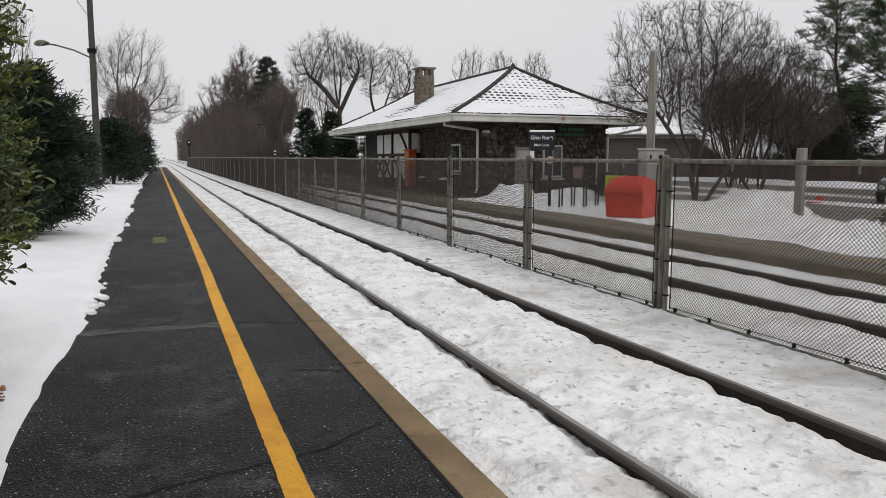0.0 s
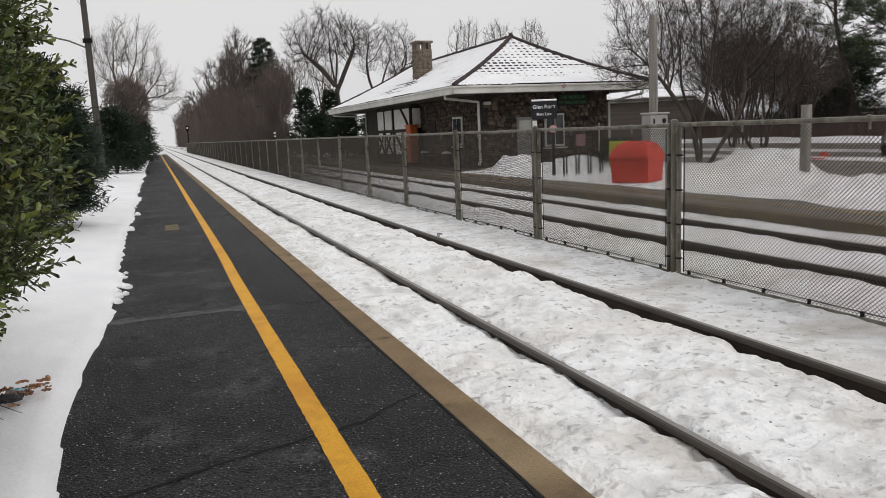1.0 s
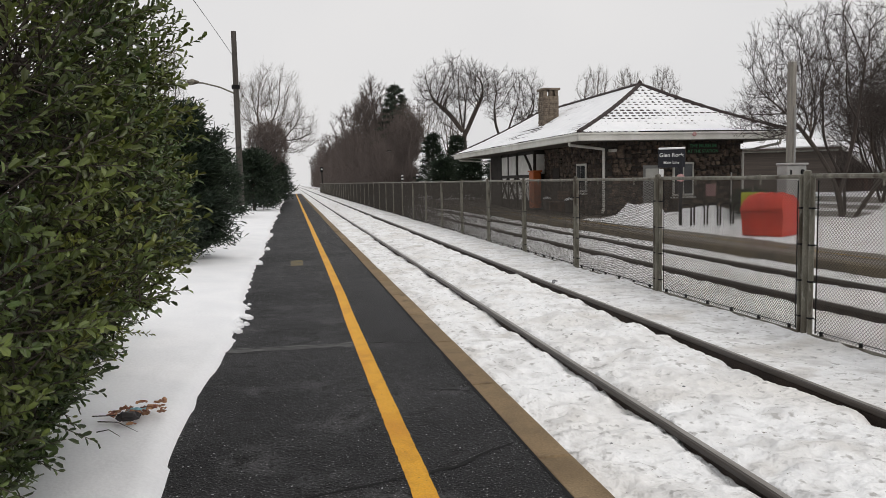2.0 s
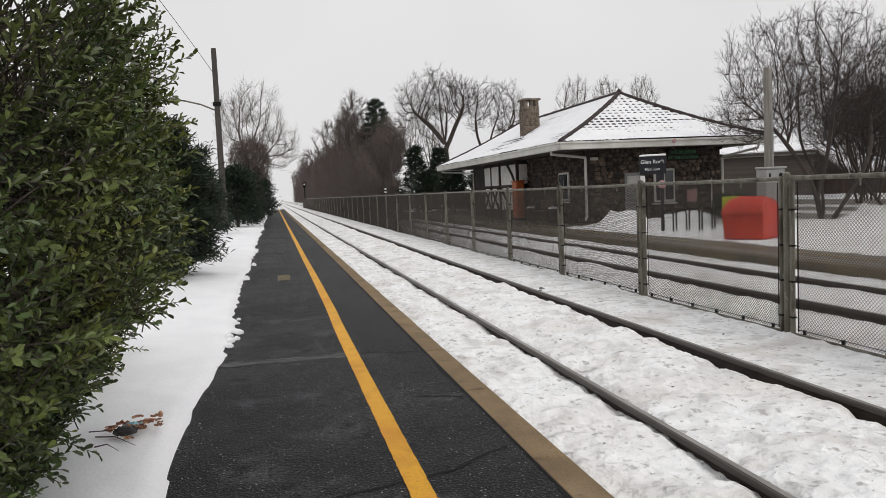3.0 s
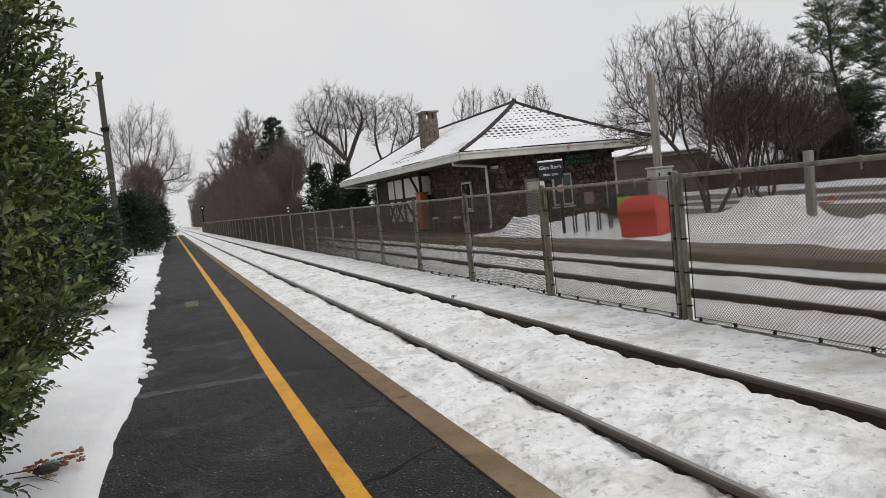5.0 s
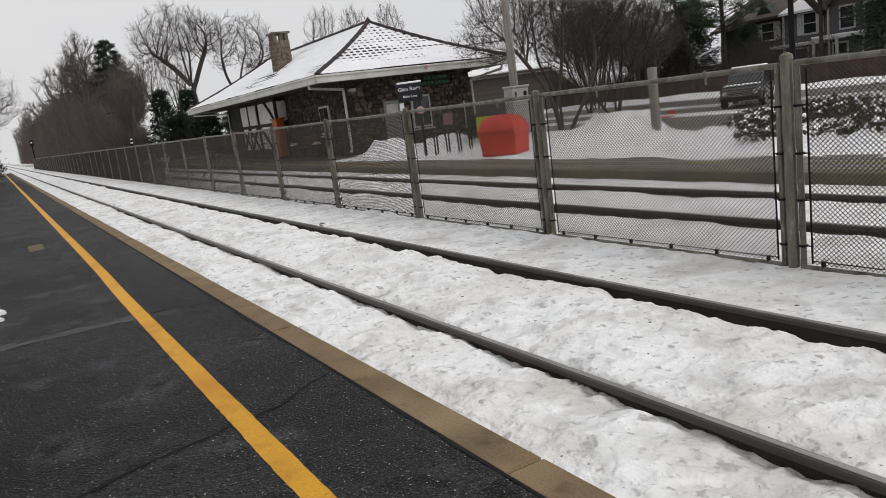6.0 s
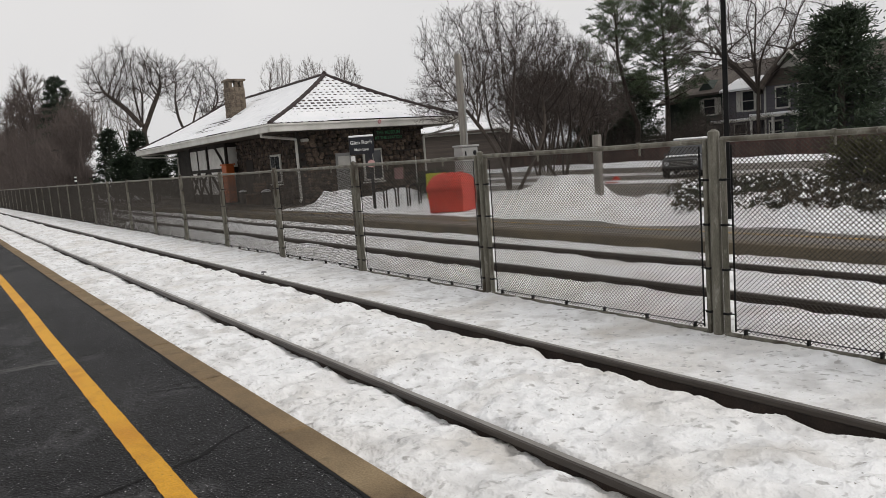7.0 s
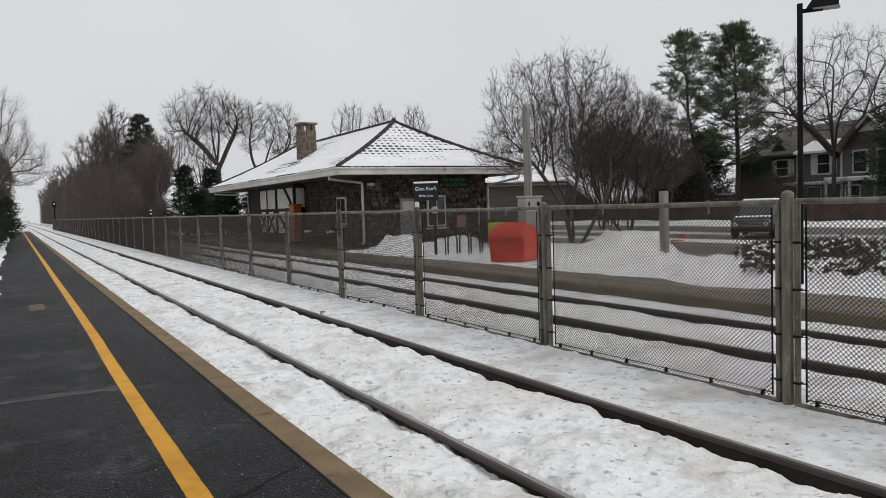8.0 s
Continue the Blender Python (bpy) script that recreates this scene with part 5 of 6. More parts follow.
pl = thing("utility_post", pose(13.17, 17.97, -0.08, 0, 0, 20), "weathered square wooden post with a meter cabinet", "post")
part("post", MB().box(-0.085, 0.085, -0.085, 0.085, 0, 4.55, 0.015), WOODGREY, pl)
cb = part("cabinet", MB().box(-0.75, 0.10, -0.42, -0.12, 0.55, 1.80, 0.02), GREY, pl, "grey metal meter cabinet")
part("cabinet_lid", MB().box(-0.79, 0.14, -0.46, -0.10, 1.80, 1.86, 0.02), GREY, cb)
part("dial", MB().tube([(-0.12, -0.43, 1.62), (-0.12, -0.46, 1.62)], 0.07, 10), DARK, cb)
part("lock", MB().box(-0.62, -0.56, -0.44, -0.42, 1.55, 1.68, 0.005), DARK, cb)
part("conduit", MB().tube([(-0.02, -0.14, 1.8), (-0.02, -0.14, 3.4)], 0.025, 6), GREY, pl)
wp = thing("wooden_post", pose(13.22, 12.6, 0.0, 0, 0, 10), "short square weathered post standing in the snow", "post")
part("post", MB().box(-0.085, 0.085, -0.085, 0.085, -0.1, 1.74, 0.015), WOODGREY, wp)
part("band", MB().box(-0.09, 0.09, -0.09, 0.09, 1.42, 1.46, 0.004), GALV, wp)
hv = thing("warning_panel", pose(13.1, 19.5, -0.05, 0, 0, -28), "yellow-green reflective panel on a post", "sign")
part("panel", MB().box(-0.33, 0.33, -0.03, 0.03, 0.25, 1.04, 0.02), HIVIS, hv)
part("post", MB().tube([(0, 0.05, 0), (0, 0.05, 1.15)], 0.03, 6), GALV, hv)

sg = thing("station_sign", pose(11.18, 20.75, -0.06, 0, 0, -27), "navy station name sign with white letters on a post", "sign")
board = part("board", MB().box(-0.38, 0.40, -0.035, 0.035, 1.82, 2.36, 0.008), NAVY, sg, "navy enamel board")
part("post", MB().box(0.22, 0.32, -0.05, 0.05, 0, 2.2, 0.01).box(0.2, 0.34, 0.036, 0.06, 1.8, 2.3, 0.004), NAVY, sg)
part("snow_cap", MB().box(-0.38, 0.40, -0.045, 0.045, 2.362, 2.42, 0.02), SNOW, sg, "strip of snow on the top edge")
part("small_plate", MB().box(-0.36, -0.22, -0.05, -0.02, 1.55, 1.78, 0.004), WHITE, sg)
part("red_disc", MB().tube([(0.27, -0.06, 1.5), (0.27, -0.075, 1.5)], 0.13, 8), PINK, sg, "faded red notice plate")


def lettering(text, size, m, parent, material):
    cu = bpy.data.curves.new("lettering", "FONT")
    cu.body, cu.size, cu.extrude, cu.align_x, cu.offset = text, size, 0.004, "CENTER", 0.012 * size
    tmp = bpy.data.objects.new("lettering", cu)
    me = bpy.data.meshes.new_from_object(tmp)
    bpy.data.objects.remove(tmp)
    me.materials.clear()
    me.materials.append(material)
    ob = new("lettering", me)
    ob.parent, ob.matrix_basis = parent, m
    return tagged(ob, kind="stuff")


lettering("THE MUSEUM", 0.20, pose(16.42, WY0 - 0.145, 2.64, 90, 0, 0), museum, GREEN)
lettering("AT THE STATION", 0.175, pose(16.42, WY0 - 0.145, 2.43, 90, 0, 0), museum, GREEN)
lettering("Glen Rock", 0.162, pose(0.0, -0.041, 2.14, 90, 0, 0), board, WHITE)
lettering("Main Line", 0.118, pose(0.0, -0.041, 1.93, 90, 0, 0), board, WHITE)

for k in range(5):
    h = thing("bike_hoop", pose(11.45 + 0.46 * k, 20.35 + 0.04 * k, -0.02, 0, 0, -18), "black steel bicycle hoop in trodden snow", "bicycle rack", "bicycle hoops by the station")
    pts = [(-0.15, 0, -0.1), (-0.15, 0, 0.52)] + [(-0.15 * math.cos(a), 0, 0.52 + 0.15 * math.sin(a)) for a in (0.5, 1.0, 1.57, 2.1, 2.6)] + [(0.15, 0, 0.52), (0.15, 0, -0.1)]
    part("hoop", MB().tube(pts, 0.026, 7), DARK, h)


def lamp_post(m, height, label):
    t = thing("lamp_post", m, label, "street lamp", "black lamp posts on the opposite platform")
    part("base_plate", MB().box(-0.16, 0.16, -0.16, 0.16, 0, 0.04, 0.008), DARK, t)
    part("pole", MB().box(-0.043, 0.043, -0.043, 0.043, 0.03, height, 0.008), DARK, t)
    part("arm", MB().box(-0.04, 0.35, -0.03, 0.03, height - 0.16, height - 0.10, 0.006), DARK, t)
    head = part("head", MB().add([(0.10, -0.15, height - 0.12), (0.58, -0.15, height - 0.12), (0.58, 0.15, height - 0.12), (0.10, 0.15, height - 0.12), (0.2, -0.12, height + 0.03), (0.46, -0.12, height + 0.03), (0.46, 0.12, height + 0.03), (0.2, 0.12, height + 0.03), (0.58, -0.15, height - 0.06), (0.58, 0.15, height - 0.06)], [(0, 3, 2, 1), (4, 5, 6, 7), (0, 1, 8, 5, 4), (1, 2, 9, 8), (8, 9, 6, 5), (2, 3, 7, 6, 9), (3, 0, 4, 7)]), DARK, t, "black shoebox lamp head")
    part("lens", MB().box(0.2, 0.6, -0.13, 0.13, height - 0.135, height - 0.121, 0.003), LAMPGLASS, head)
    return t


lamp_post(pose(11.32, 7.70, -0.02, 0, 0, -58), 4.75, "tall black lamp post with a flat shoebox head")
lamp_post(pose(10.2, 82, 0, 0, 0, 0), 5.0, "far black lamp post beside the bare wood")
for x, y in ((10.2, 70), (10.3, 62)):
    bo = thing("marker_post", pose(x, y, 0), "short black post with white bands on the far platform", "post", "banded posts on the far platform")
    part("post", MB().tube([(0, 0, 0), (0, 0, 2.2)], 0.09, 8), DARK, bo)
    for z in (1.7, 2.0):
        part("band", MB().tube([(0, 0, z), (0, 0, z + 0.13)], 0.10, 8), WHITE, bo, "white band")
sgn = thing("signal_mast", pose(5.9, 150, -0.2), "distant railway signal mast beside the track", "signal")
part("mast", MB().tube([(0, 0, 0), (0, 0, 4.2)], 0.12, 6), DARK, sgn)
part("signal_head", MB().box(-0.3, 0.3, -0.15, 0.1, 3.9, 4.9, 0.05), DARK, sgn)
part("lamp", MB().tube([(0, -0.16, 4.5), (0, -0.2, 4.5)], 0.16, 8), WHITE, sgn)

be = thing("wooden_bench", pose(11.75, 32.0, 0, 0, 0, -90), "brown slatted wooden bench against the station wall", "bench")
BENCH = mat("bench_wood", (0.13, 0.07, 0.04), (0.09, 0.05, 0.03), 0.7, 4, 0.2, 50)
for k in range(3):
    part("seat_slat", MB().box(-0.75, 0.75, -0.25 + k * 0.15, -0.13 + k * 0.15, 0.43, 0.47, 0.008), BENCH, be)
    part("back_slat", MB().box(-0.75, 0.75, 0.2, 0.24, 0.55 + k * 0.14, 0.65 + k * 0.14, 0.008), BENCH, be)
for x in (-0.6, 0.6):
    part("leg", MB().box(x - 0.04, x + 0.04, -0.24, 0.26, 0, 0.43, 0.01), BENCH, be)
    part("back_post", MB().box(x - 0.03, x + 0.03, 0.24, 0.29, 0, 0.95, 0.01), BENCH, be)
oc = thing("orange_cabinet", pose(11.6, 34.9, 0, 0, 0, -90), "tall orange cabinet standing beside the timbered bay", "cabinet")
part("body", MB().box(-0.34, 0.34, -0.2, 0.2, 0.08, 1.84, 0.03), ORANGE, oc)
part("plinth", MB().box(-0.37, 0.37, -0.22, 0.22, 0, 0.08), DARK, oc)
part("hood", MB().box(-0.43, 0.43, -0.24, 0.24, 1.84, 1.91, 0.02), ORANGE, oc)
for y, r in ((30.7, 0.22), (33.6, 0.2)):
    pt = thing("planter_tub", pose(11.75, y, 0), "round stone tub with snow on top by the wall", "planter", "tubs by the station")
    part("tub", MB().tube([(0, 0, 0), (0, 0, 0.5), (0, 0, 0.55)], [r * 0.8, r, r * 1.1], 12), MORTAR, pt)
    part("snow_cap", MB().tube([(0, 0, 0.55), (0, 0, 0.62), (0, 0, 0.66)], [r, r * 0.8, r * 0.3], 12), SNOW, pt)

# ---- utility pole with street lamp and wire ----
up_ = thing("utility_pole", pose(-2.65, 40.0, -0.1, 0, 0, 0), "tall dark wooden utility pole with a lamp arm", "pole")
part("pole", MB().tube([(0, 0, 0), (0, 0, 9.4)], [0.17, 0.13], 9), POLEWOOD, up_)
part("lamp_arm", MB().tube([(0, 0, 6.25), (-0.8, 0, 6.6), (-1.6, 0, 6.8), (-1.9, 0, 6.82)], 0.04, 6), GALV, up_)
part("lamp_head", MB().tube([(-1.8, 0, 6.84), (-2.1, 0, 6.86), (-2.3, 0, 6.82), (-2.45, 0, 6.78)], [0.06, 0.15, 0.14, 0.04], 8), GALV, up_, "grey cobra lamp head")
part("bracket", MB().box(-0.2, 0.2, -0.2, -0.05, 6.5, 6.7, 0.01), DARK, up_)
part("insulator", MB().tube([(0.2, 0, 6.6), (0.2, 0, 6.85)], 0.05, 6), GREY, up_)
wr = thing("overhead_wire", pose(-2.65, 40.0, 8.2), "thin dark overhead wire slung from the pole", "wire")
part("wire", MB().tube([(-0.1 - 0.028 * k * k * 0.25 - 0.05 * k, -2.4 * k, -0.1 - 0.05 * k + 0.0065 * k * k) for k in range(20)], 0.012, 4), DARK, wr)

# ---- houses across the street ----
def house_window(parent, x, y, z, w, h, shutters=False, trim=None):
    q = part("window", MB().box(x - 0.05, x + 0.02, y - w / 2 - 0.12, y + w / 2 + 0.12, z - 0.12, z + h + 0.12, 0.01), trim or TRIM, parent, "white framed window")
    part("pane", MB().box(x - 0.07, x - 0.04, y - w / 2, y + w / 2, z, z + h / 2 - 0.03, 0.004), GLASS, q)
    part("pane", MB().box(x - 0.07, x - 0.04, y - w / 2, y + w / 2, z + h / 2 + 0.03, z + h, 0.004), GLASS, q)
    if shutters:
        for s in (-1, 1):
            part("shutter", MB().box(x - 0.06, x + 0.01, y + s * (w / 2 + 0.34) - 0.2, y + s * (w / 2 + 0.34) + 0.2, z - 0.08, z + h + 0.08, 0.008), TRIM, q)


def gable_roof(x0, x1, y0, y1, z0, z1, thick, along):
    """Two slabs that meet at a ridge along 'x' or 'y'."""
    mb = MB()
    c = (y0 + y1) / 2 if along == "x" else (x0 + x1) / 2
    for s in (0, 1):
        if along == "x":
            e = y0 if s == 0 else y1
            q = [(x0, e, z0), (x1, e, z0), (x1, c, z1), (x0, c, z1)]
        else:
            e = x0 if s == 0 else x1
            q = [(e, y0, z0), (e, y1, z0), (c, y1, z1), (c, y0, z1)]
        mb.add(q + [(a, b, d - thick) for a, b, d in q], [(0, 1, 2, 3), (7, 6, 5, 4), (0, 4, 5, 1), (1, 5, 6, 2), (2, 6, 7, 3), (3, 7, 4, 0)])
    return mb


ha = thing("house", pose(0, 0, 0), "dark grey two-storey house with gable and snowy porch roof", "house", "houses across the street")
part("wall", MB().box(49.0, 58, 23.0, 34.0, -0.1, 4.7), SIDING, ha, "dark grey clapboard wall")
part("wing", MB().box(48.0, 57, 25.9, 30.0, -0.1, 4.55), SIDING, ha, "projecting gabled wing")
part("gable", MB().add([(48.0, 25.9, 4.55), (48.0, 30.0, 4.55), (48.0, 27.95, 6.5), (57, 25.9, 4.55), (57, 30.0, 4.55), (57, 27.95, 6.5)], [(0, 1, 2), (3, 5, 4), (0, 2, 5, 3), (1, 4, 5, 2)]), SIDINGBROWN, ha, "brown shingled gable")
part("gable_peak", MB().add([(47.93, 27.05, 5.62), (47.93, 28.85, 5.62), (47.93, 27.95, 6.48), (47.99, 27.05, 5.62), (47.99, 28.85, 5.62), (47.99, 27.95, 6.48)], [(0, 2, 1), (3, 4, 5), (0, 1, 4, 3), (1, 2, 5, 4), (2, 0, 3, 5)]), TRIM, ha, "pale boarded gable peak")
rf = part("roof", gable_roof(48.7, 58.5, 22.6, 38.4, 4.65, 7.0, 0.18, "y"), SHINGLE, ha, "grey-brown shingle roof")
part("roof", gable_roof(47.6, 57.5, 25.5, 30.4, 4.25, 6.72, 0.16, "x"), SHINGLE, ha, "steep gable roof")
part("barge_board", MB().tube([(47.56, 30.45, 4.18), (47.56, 27.95, 6.64), (47.56, 25.45, 4.18)], 0.11, 4), TRIM, ha, "white barge board")
part("roof_snow", MB().add([(48.4, 30.5, 4.66), (48.4, 33.9, 4.66), (50.3, 33.6, 5.52), (50.3, 30.2, 5.52), (48.4, 30.5, 4.50), (48.4, 33.9, 4.50), (50.3, 33.6, 5.36), (50.3, 30.2, 5.36)], [(0, 3, 2, 1), (4, 5, 6, 7), (0, 1, 5, 4), (1, 2, 6, 5), (2, 3, 7, 6), (3, 0, 4, 7)]), SNOW, rf, "sheet of snow on the lower roof")
part("corner_board", MB().box(48.93, 49.02, 33.86, 34.02, 0, 4.6, 0.01), TRIM, ha)
part("corner_board", MB().box(47.94, 48.02, 29.92, 30.06, 0, 4.5, 0.01), TRIM, ha)
part("porch_roof", MB().box(46.6, 47.95, 26.8, 30.4, 2.42, 2.56, 0.03).box(47.6, 48.98, 30.2, 34.2, 2.30, 2.42, 0.03), TRIM, ha)
part("roof_snow", MB().box(46.6, 47.9, 26.8, 30.4, 2.565, 2.72, 0.05).box(47.65, 48.9, 30.5, 34.2, 2.425, 2.52, 0.04), SNOW, ha, "snow on the porch roof")
for y in (27.0, 28.7, 30.3):
    part("porch_post", MB().box(46.7, 46.86, y - 0.08, y + 0.08, -0.1, 2.43, 0.01), TRIM, ha)
for y, z, sh in ((31.9, 3.1, True), (28.7, 3.05, False), (27.1, 3.05, False), (32.6, 0.8, False), (29.2, 0.8, False)):
    house_window(ha, 48.98 if y > 30.7 else 47.98, y, z, 0.85, 1.3, sh)
part("chimney", MB().box(53, 53.9, 28.6, 29.5, 6.3, 8.1, 0.03), CHIMSTONE, ha)
hg = thing("house", pose(0, 0, 0), "dark green low house wing with a white window", "house", "houses across the street")
part("wall", MB().box(49.5, 58, 34.4, 39.6, -0.1, 4.4), SIDINGGREEN, hg)
part("dormer", MB().add([(49.3, 34.6, 4.4), (49.3, 36.8, 4.4), (49.3, 35.7, 5.7), (53, 34.6, 4.4), (53, 36.8, 4.4), (53, 35.7, 5.7)], [(0, 1, 2), (3, 5, 4), (0, 2, 5, 3), (1, 4, 5, 2)]), SIDINGGREEN, hg, "small gabled dormer")
part("roof", gable_roof(48.9, 58.6, 36.9, 40.0, 4.3, 6.6, 0.18, "y"), SHINGLE, hg)
house_window(hg, 49.48, 35.5, 3.1, 0.9, 1.1, True)
hb = thing("house", pose(48, 60, -1.75, 0, 0, -62) @ pose(-48, -60, 0), "brown house with a snowy gable roof behind the trees", "house", "houses across the street")
part("wall", MB().box(44, 52, 60, 68, -0.1, 3.3), SIDINGBROWN, hb)
part("gable", MB().add([(44, 60, 3.3), (52, 60, 3.3), (48, 60, 6.4), (44, 68, 3.3), (52, 68, 3.3), (48, 68, 6.4)], [(0, 1, 2), (3, 5, 4), (0, 2, 5, 3), (1, 4, 5, 2)]), SIDINGBROWN, hb)
part("roof", gable_roof(43.6, 52.4, 59.5, 68.5, 3.0, 6.55, 0.2, "y"), TRIM, hb)
part("roof_snow", gable_roof(43.7, 52.3, 59.9, 68.3, 3.28, 6.75, 0.19, "y"), SNOW, hb)
q = part("window", MB().box(47.4, 48.6, 59.93, 60.02, 3.2, 4.7, 0.01), TRIM, hb, "white framed window")
part("pane", MB().box(47.55, 48.45, 59.9, 59.94, 3.35, 4.55, 0.004), GLASS, q)
hc = thing("house", pose(6, -4, -1.1), "pale house under a snow-covered roof behind the trees", "house", "houses across the street")
part("wall", MB().box(50, 58, 46, 58, -0.1, 3.0), PLASTER, hc)
part("roof", gable_roof(49.4, 58.6, 45.5, 58.5, 2.9, 5.6, 0.2, "y"), SHINGLE, hc)
part("roof_snow", gable_roof(49.5, 58.5, 45.6, 58.4, 3.12, 5.8, 0.2, "y"), SNOW, hc)
for y in (48, 51, 54):
    house_window(hc, 49.98, y, 1.1, 1.0, 1.3, False, TIMBER)

hd = thing("house", pose(34.6, 50.0, 0, 0, 0, -30), "low brown garage behind the station house", "house", "houses across the street")
part("wall", MB().box(-4.2, 4.2, -3, 3, -0.1, 3.0, 0.02), SIDINGBROWN, hd, "brown boarded wall")
part("eave_board", MB().box(-4.35, 4.35, -3.15, 3.15, 3.0, 3.12, 0.03), TRIM, hd, "pale eaves board")
part("roof", gable_roof(-4.5, 4.5, -3.4, 3.4, 3.26, 3.9, 0.14, "x"), SHINGLE, hd)
part("roof_snow", gable_roof(-4.4, 4.4, -3.3, 3.3, 3.36, 4.0, 0.1, "x"), SNOW, hd, "thin snow on the garage roof")
part("downpipe", MB().tube([(-4.1, -3.06, 3.0), (-4.1, -3.06, 0.1)], 0.05, 6), TRIM, hd)

# ---- parked car ----
car = thing("parked_car", pose(25.6, 19.4, -0.05, 0, 0, 208) @ Matrix.Diagonal((0.82, 0.82, 0.80, 1)), "dark off-road car with snow on bonnet and roof", "car")


def loft(stations, half):
    """A closed body through (x, low, high, half-width) stations."""
    mb, vs = MB(), []
    for x, lo_, hi_, w_ in stations:
        vs += [(x, -w_, lo_), (x, -w_, hi_ - 0.12), (x, -w_ * 0.9, hi_), (x, w_ * 0.9, hi_), (x, w_, hi_ - 0.12), (x, w_, lo_)]
    fs = []
    for i in range(len(stations) - 1):
        for k in range(6):
            fs.append((i * 6 + k, i * 6 + (k + 1) % 6, (i + 1) * 6 + (k + 1) % 6, (i + 1) * 6 + k))
    m_ = (len(stations) - 1) * 6
    return mb.add(vs, fs + [tuple(range(6))[::-1], tuple(m_ + k for k in range(6))])


part("body", loft([(-2.2, 0.45, 1.0, 0.82), (-2.05, 0.32, 1.08, 0.9), (0.6, 0.3, 1.08, 0.93), (1.2, 0.3, 1.05, 0.93), (2.05, 0.34, 0.98, 0.9), (2.22, 0.45, 0.88, 0.8)], 1), CARPAINT, car)
part("cabin", loft([(-2.05, 1.02, 1.2, 0.86), (-1.85, 1.02, 1.74, 0.78), (0.2, 1.02, 1.76, 0.78), (0.95, 1.02, 1.12, 0.86)], 1), GLASS, car, "dark glazed cabin")
part("roof_panel", MB().box(-1.8, 0.15, -0.74, 0.74, 1.74, 1.80, 0.02), CARPAINT, car)
part("snow_cover", MB().box(-1.75, 0.1, -0.7, 0.7, 1.80, 1.92, 0.04).box(1.1, 2.0, -0.75, 0.75, 1.02, 1.10, 0.03), SNOW, car, "layer of snow")
gr = part("grille", MB().box(2.18, 2.26, -0.5, 0.5, 0.55, 0.82, 0.01), DARK, car)
for k in range(4):
    part("grille_bar", MB().box(2.25, 2.28, -0.5, 0.5, 0.57 + k * 0.07, 0.60 + k * 0.07, 0.004), GREY, gr)
part("bumper", MB().box(2.1, 2.32, -0.88, 0.88, 0.35, 0.52, 0.03), DARK, car)
for s in (-1, 1):
    part("headlight", MB().tube([(2.15, s * 0.66, 0.72), (2.25, s * 0.66, 0.72)], 0.12, 10), LAMPGLASS, car)
    part("mirror", MB().box(0.55, 0.7, s * 0.98 - 0.08, s * 0.98 + 0.08, 1.05, 1.22, 0.02), CARPAINT, car)
    for x in (-1.4, 1.4):
        wl_ = part("wheel", MB().tube([(x, s * 0.72, 0.36), (x, s * 0.95, 0.36)], 0.36, 16), RUBBER, car)
        part("rim", MB().tube([(x, s * 0.94, 0.36), (x, s * 0.965, 0.36)], 0.22, 12), CHROME, wl_)
rc = thing("red_cone", pose(21.7, 19.8, -0.03), "small bright red marker lying in the street slush", "marker")
part("body", MB().tube([(0, 0, 0), (0, 0, 0.1), (0, 0, 0.26)], [0.24, 0.18, 0.06], 10), RED, rc)
part("base", MB().box(-0.3, 0.3, -0.3, 0.3, 0, 0.05, 0.01), RED, rc)

# ---- litter on the snow bank and stones in the track snow ----
lt = thing("litter", pose(-1.06, 4.67, 0.125), "scraps of coloured wrapping strewn on the snow bank", "litter")
rs = np.random.RandomState(9)


def scrap(mb, x, y, s, seed):
    r2 = np.random.RandomState(seed)
    u = np.linspace(-1, 1, 6)
    A, B2 = np.meshgrid(u, u)
    return mb.grid(x + A * s * (1 + 0.3 * r2.rand()), y + B2 * s * 0.6, 0.02 + s * 0.9 * (r2.rand(6, 6) - 0.3) * (1 - 0.4 * A * A))


part("dark_wrapper", scrap(MB(), 0.0, -0.10, 0.06, 1).box(-0.05, 0.05, -0.13, -0.06, 0.0, 0.05, 0.02), DARKSCRAP, lt, "dark crumpled wrapper")
part("blue_wrapper", scrap(MB(), 0.02, 0.03, 0.05, 2), BLUE, lt, "pale blue wrapper")
bs = MB()
for k in range(26):
    scrap(bs, rs.normal() * 0.055 + 0.05, rs.normal() * 0.10 + 0.05, rs.uniform(0.016, 0.036), 10 + k)
part("brown_scraps", bs, BROWNSCRAP, lt, "reddish brown scraps")
part("berry", MB().tube([(0.15, 0.24, 0.0), (0.15, 0.24, 0.02), (0.15, 0.24, 0.035)], [0.014, 0.017, 0.008], 8), BROWNSCRAP, lt)
for k, (a, b, c, d) in enumerate(((-0.16, -0.14, 0.10, -0.36), (-0.22, -0.02, 0.06, -0.20), (-0.12, -0.34, 0.02, -0.42))):
    part("fallen_twig", MB().tube([(a, b, 0.02), ((a + c) / 2, (b + d) / 2 + 0.02, 0.035), (c, d, 0.01)], [0.004, 0.003, 0.0015], 4), BARK, lt, "thin dark twig")


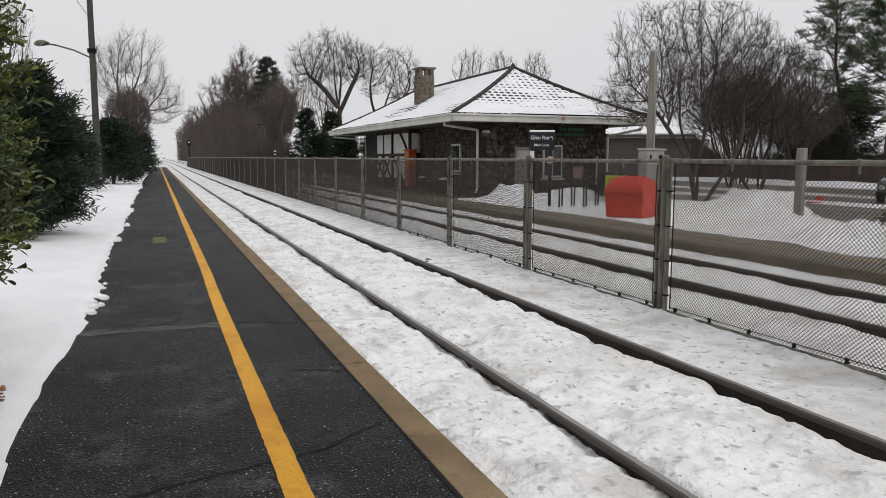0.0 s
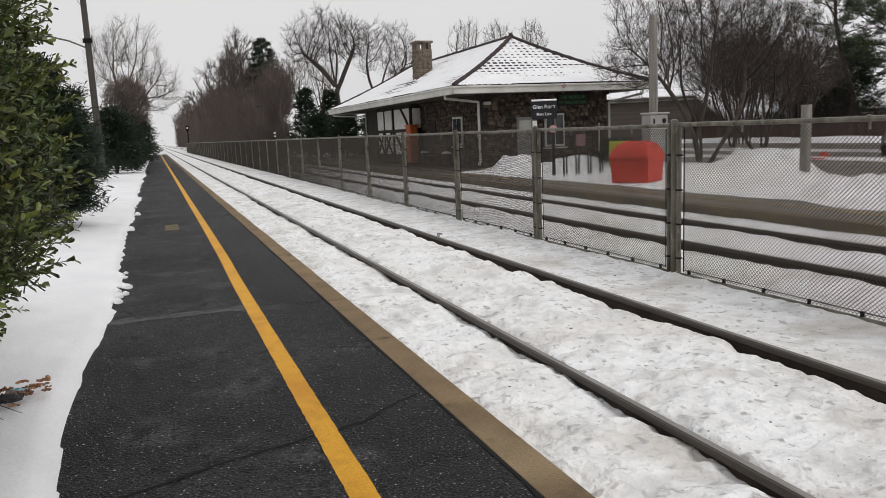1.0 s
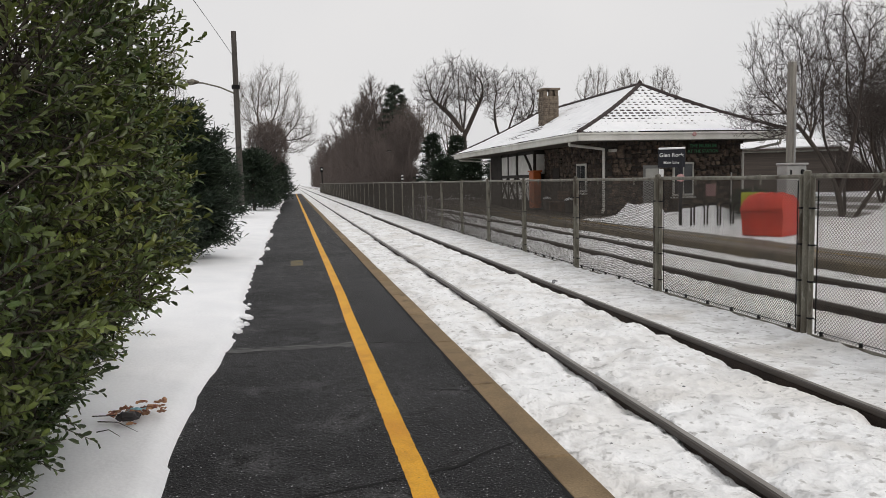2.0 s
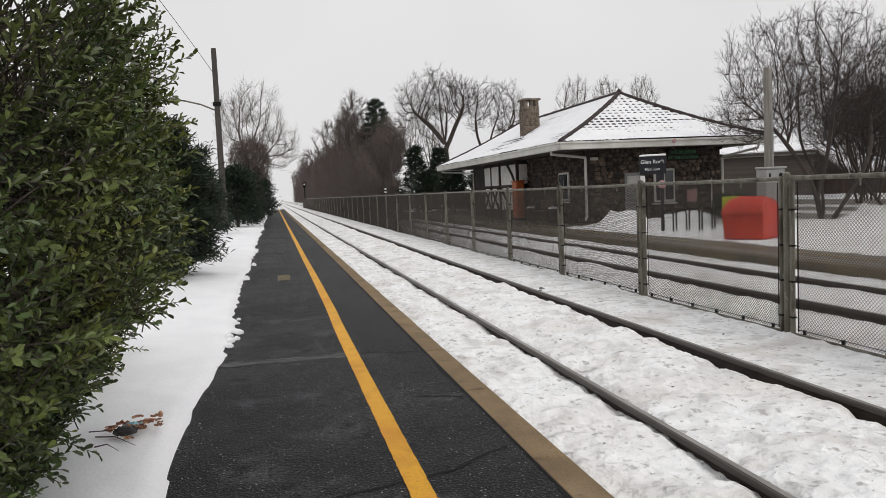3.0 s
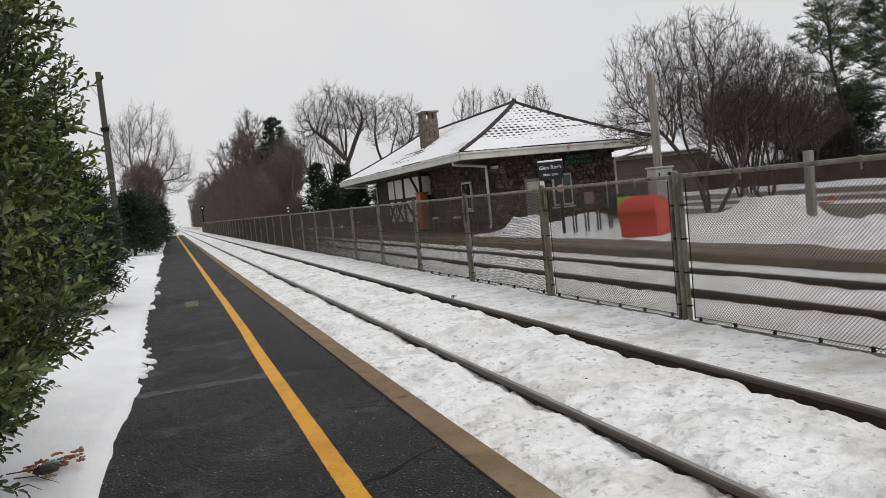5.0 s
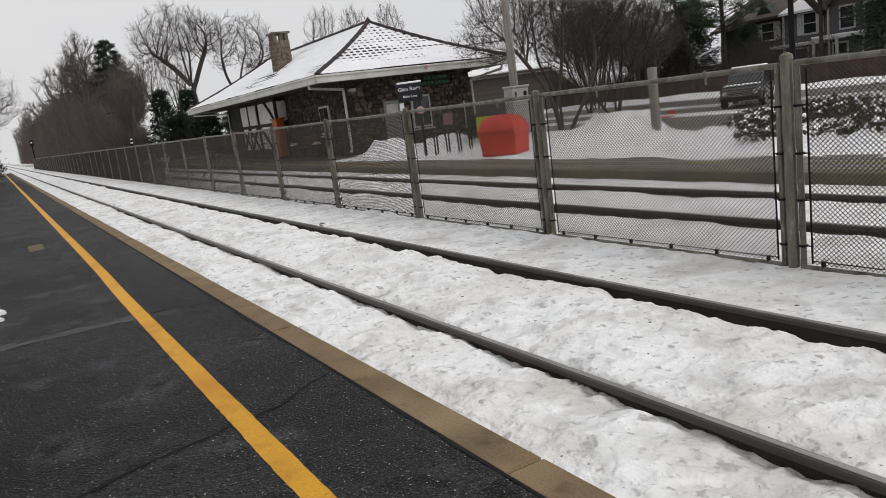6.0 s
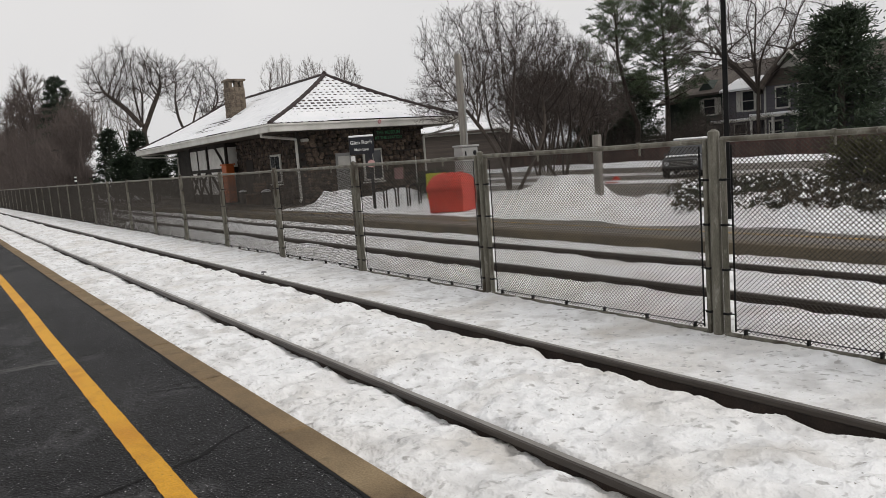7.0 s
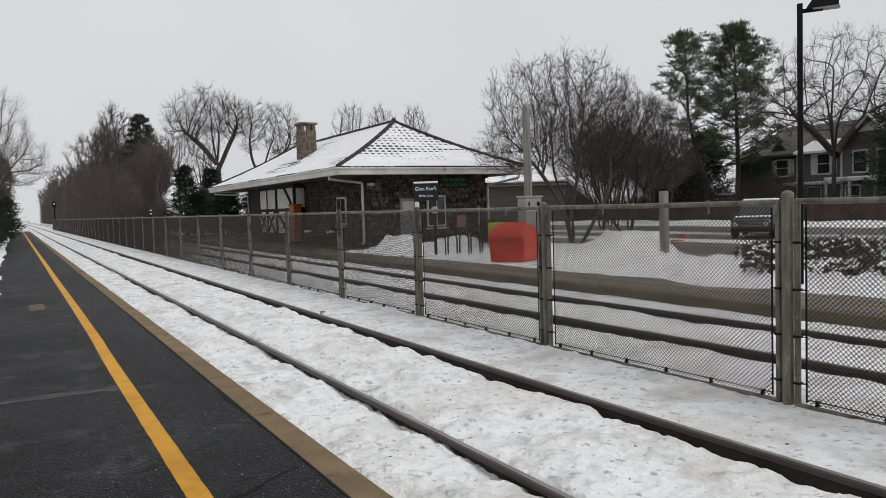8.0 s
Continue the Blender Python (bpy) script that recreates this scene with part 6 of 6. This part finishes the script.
def stone(x, y, s, seed, sink=0.3):
    z = float(bed_height(np.array(x), np.array(y)))
    t = thing("ballast_stone", pose(x, y, z - s * sink), "grey ballast stone lying on the track snow", "stone", "stones in the snow")
    bm = bmesh.new()
    bmesh.ops.create_icosphere(bm, subdivisions=2, radius=s)
    rr = random.Random(seed)
    for v in bm.verts:
        v.co *= 0.78 + 0.4 * (noise.noise(v.co / s * 1.3 + Vector((seed, 0, 0))) + 0.5)
        v.co.z *= 0.7
    me = bpy.data.meshes.new("rock")
    bm.to_mesh(me)
    bm.free()
    me.materials.append(PEBBLE)
    ob = new("rock", me)
    ob.parent = t


for k, (x, y, s) in enumerate(((2.65, 1.29, 0.045), (4.10, 11.45, 0.06), (4.02, 11.3, 0.04), (4.35, 3.0, 0.02), (4.6, 7.1, 0.022), (2.9, 5.2, 0.018), (3.2, 8.4, 0.02), (4.4, 9.8, 0.025), (1.8, 4.1, 0.014), (3.3, 3.4, 0.016), (2.75, 7.2, 0.017), (4.2, 4.6, 0.016))):
    stone(x, y, s, k + 3)

ly = np.concatenate([np.arange(0.5, 14, 0.03), np.arange(14, 60, 0.3)])
lw = 0.006 + 0.045 * np.maximum(fbm(ly * 0, ly, 0.35, 4, 141), 0)
structure("edge_gap", MB().grid(np.stack([1.186 - lw, 1.1955 + 0 * lw], 1), np.stack([ly, ly], 1), np.full((len(ly), 2), 0.004)), CRACK_AND_SHADE, "crumbled dark gap between asphalt and edge slabs", "crack")

# ---- pieces: platform edge slabs and rubble stones ----
def slab_mesh(name, length, x0, x1, z0, z1, b, material):
    mb = MB().box(x0, x1, 0, length, z0, z1, b)
    me = bpy.data.meshes.new(name)
    me.from_pydata(mb.v, [], mb.f)
    me.materials.append(material)
    return me


slab = slab_mesh("slab", SLAB - 0.014, 1.194, 1.40, -0.20, -0.003, 0.012, TAN)
for k in range(-28, 75):
    piece("slab", slab, edge, pose(0, 3.71 + k * SLAB, 0.002 * math.sin(k * 5.1), 0, 0.15 * math.sin(k * 3.3), 0))

rg = random.Random(11)
STONES = []
for k in range(7):
    w, h = rg.uniform(0.17, 0.36), rg.uniform(0.13, 0.22)
    bm = bmesh.new()
    pts = [(w / 2 * math.copysign(abs(math.cos(a)) ** 0.6, math.cos(a)) * rg.uniform(0.86, 1.02), h / 2 * math.copysign(abs(math.sin(a)) ** 0.6, math.sin(a)) * rg.uniform(0.86, 1.02)) for a in [i * 6.283 / 8 for i in range(8)]]
    mb = MB()
    mb.add([(x, 0.03, z) for x, z in pts] + [(x, -0.03, z) for x, z in pts] + [(x * 0.8, -0.06, z * 0.8) for x, z in pts], [(i, (i + 1) % 8, 8 + (i + 1) % 8, 8 + i) for i in range(8)] + [(8 + i, 8 + (i + 1) % 8, 16 + (i + 1) % 8, 16 + i) for i in range(8)] + [tuple(range(16, 24))])
    me = bpy.data.meshes.new("stone")
    me.from_pydata(mb.v, [], mb.f)
    me.materials.append(STONE)
    bm.free()
    STONES.append((w, h, me, mb))
wall = bpy.data.objects["wall"]
z, row = 0.0, 0
while z < 2.95:
    x = WX0 + 0.1 + 0.2 * (row % 2)
    while x < WX1 - 0.1:
        w, h, me, _ = STONES[rg.randrange(7)]
        piece("stone", me, wall, pose(x + w / 2, WY0 - 0.01, z + 0.11 + rg.uniform(-0.035, 0.035), 0, rg.uniform(-16, 16), 0))
        x += w + 0.008
    z += 0.17
    row += 1
face = MB()
z, row = 0.0, 0
while z < 2.95:
    y = WY0 + 0.1 + 0.2 * (row % 2)
    while y < 36.4:
        w, h, _, mb = STONES[rg.randrange(7)]
        m_ = pose(WX0 - 0.01, y + w / 2, z + 0.11 + rg.uniform(-0.035, 0.035), 0, 0, -90) @ pose(0, 0, 0, 0, rg.uniform(-16, 16), 0)
        face.add([tuple(m_ @ Vector(v)) for v in mb.v], mb.f)
        y += w + 0.008
    z += 0.17
    row += 1
fc = part("stone_facing", face, STONE, wall, "rubble stone facing")
fc["kind"] = "stuff"
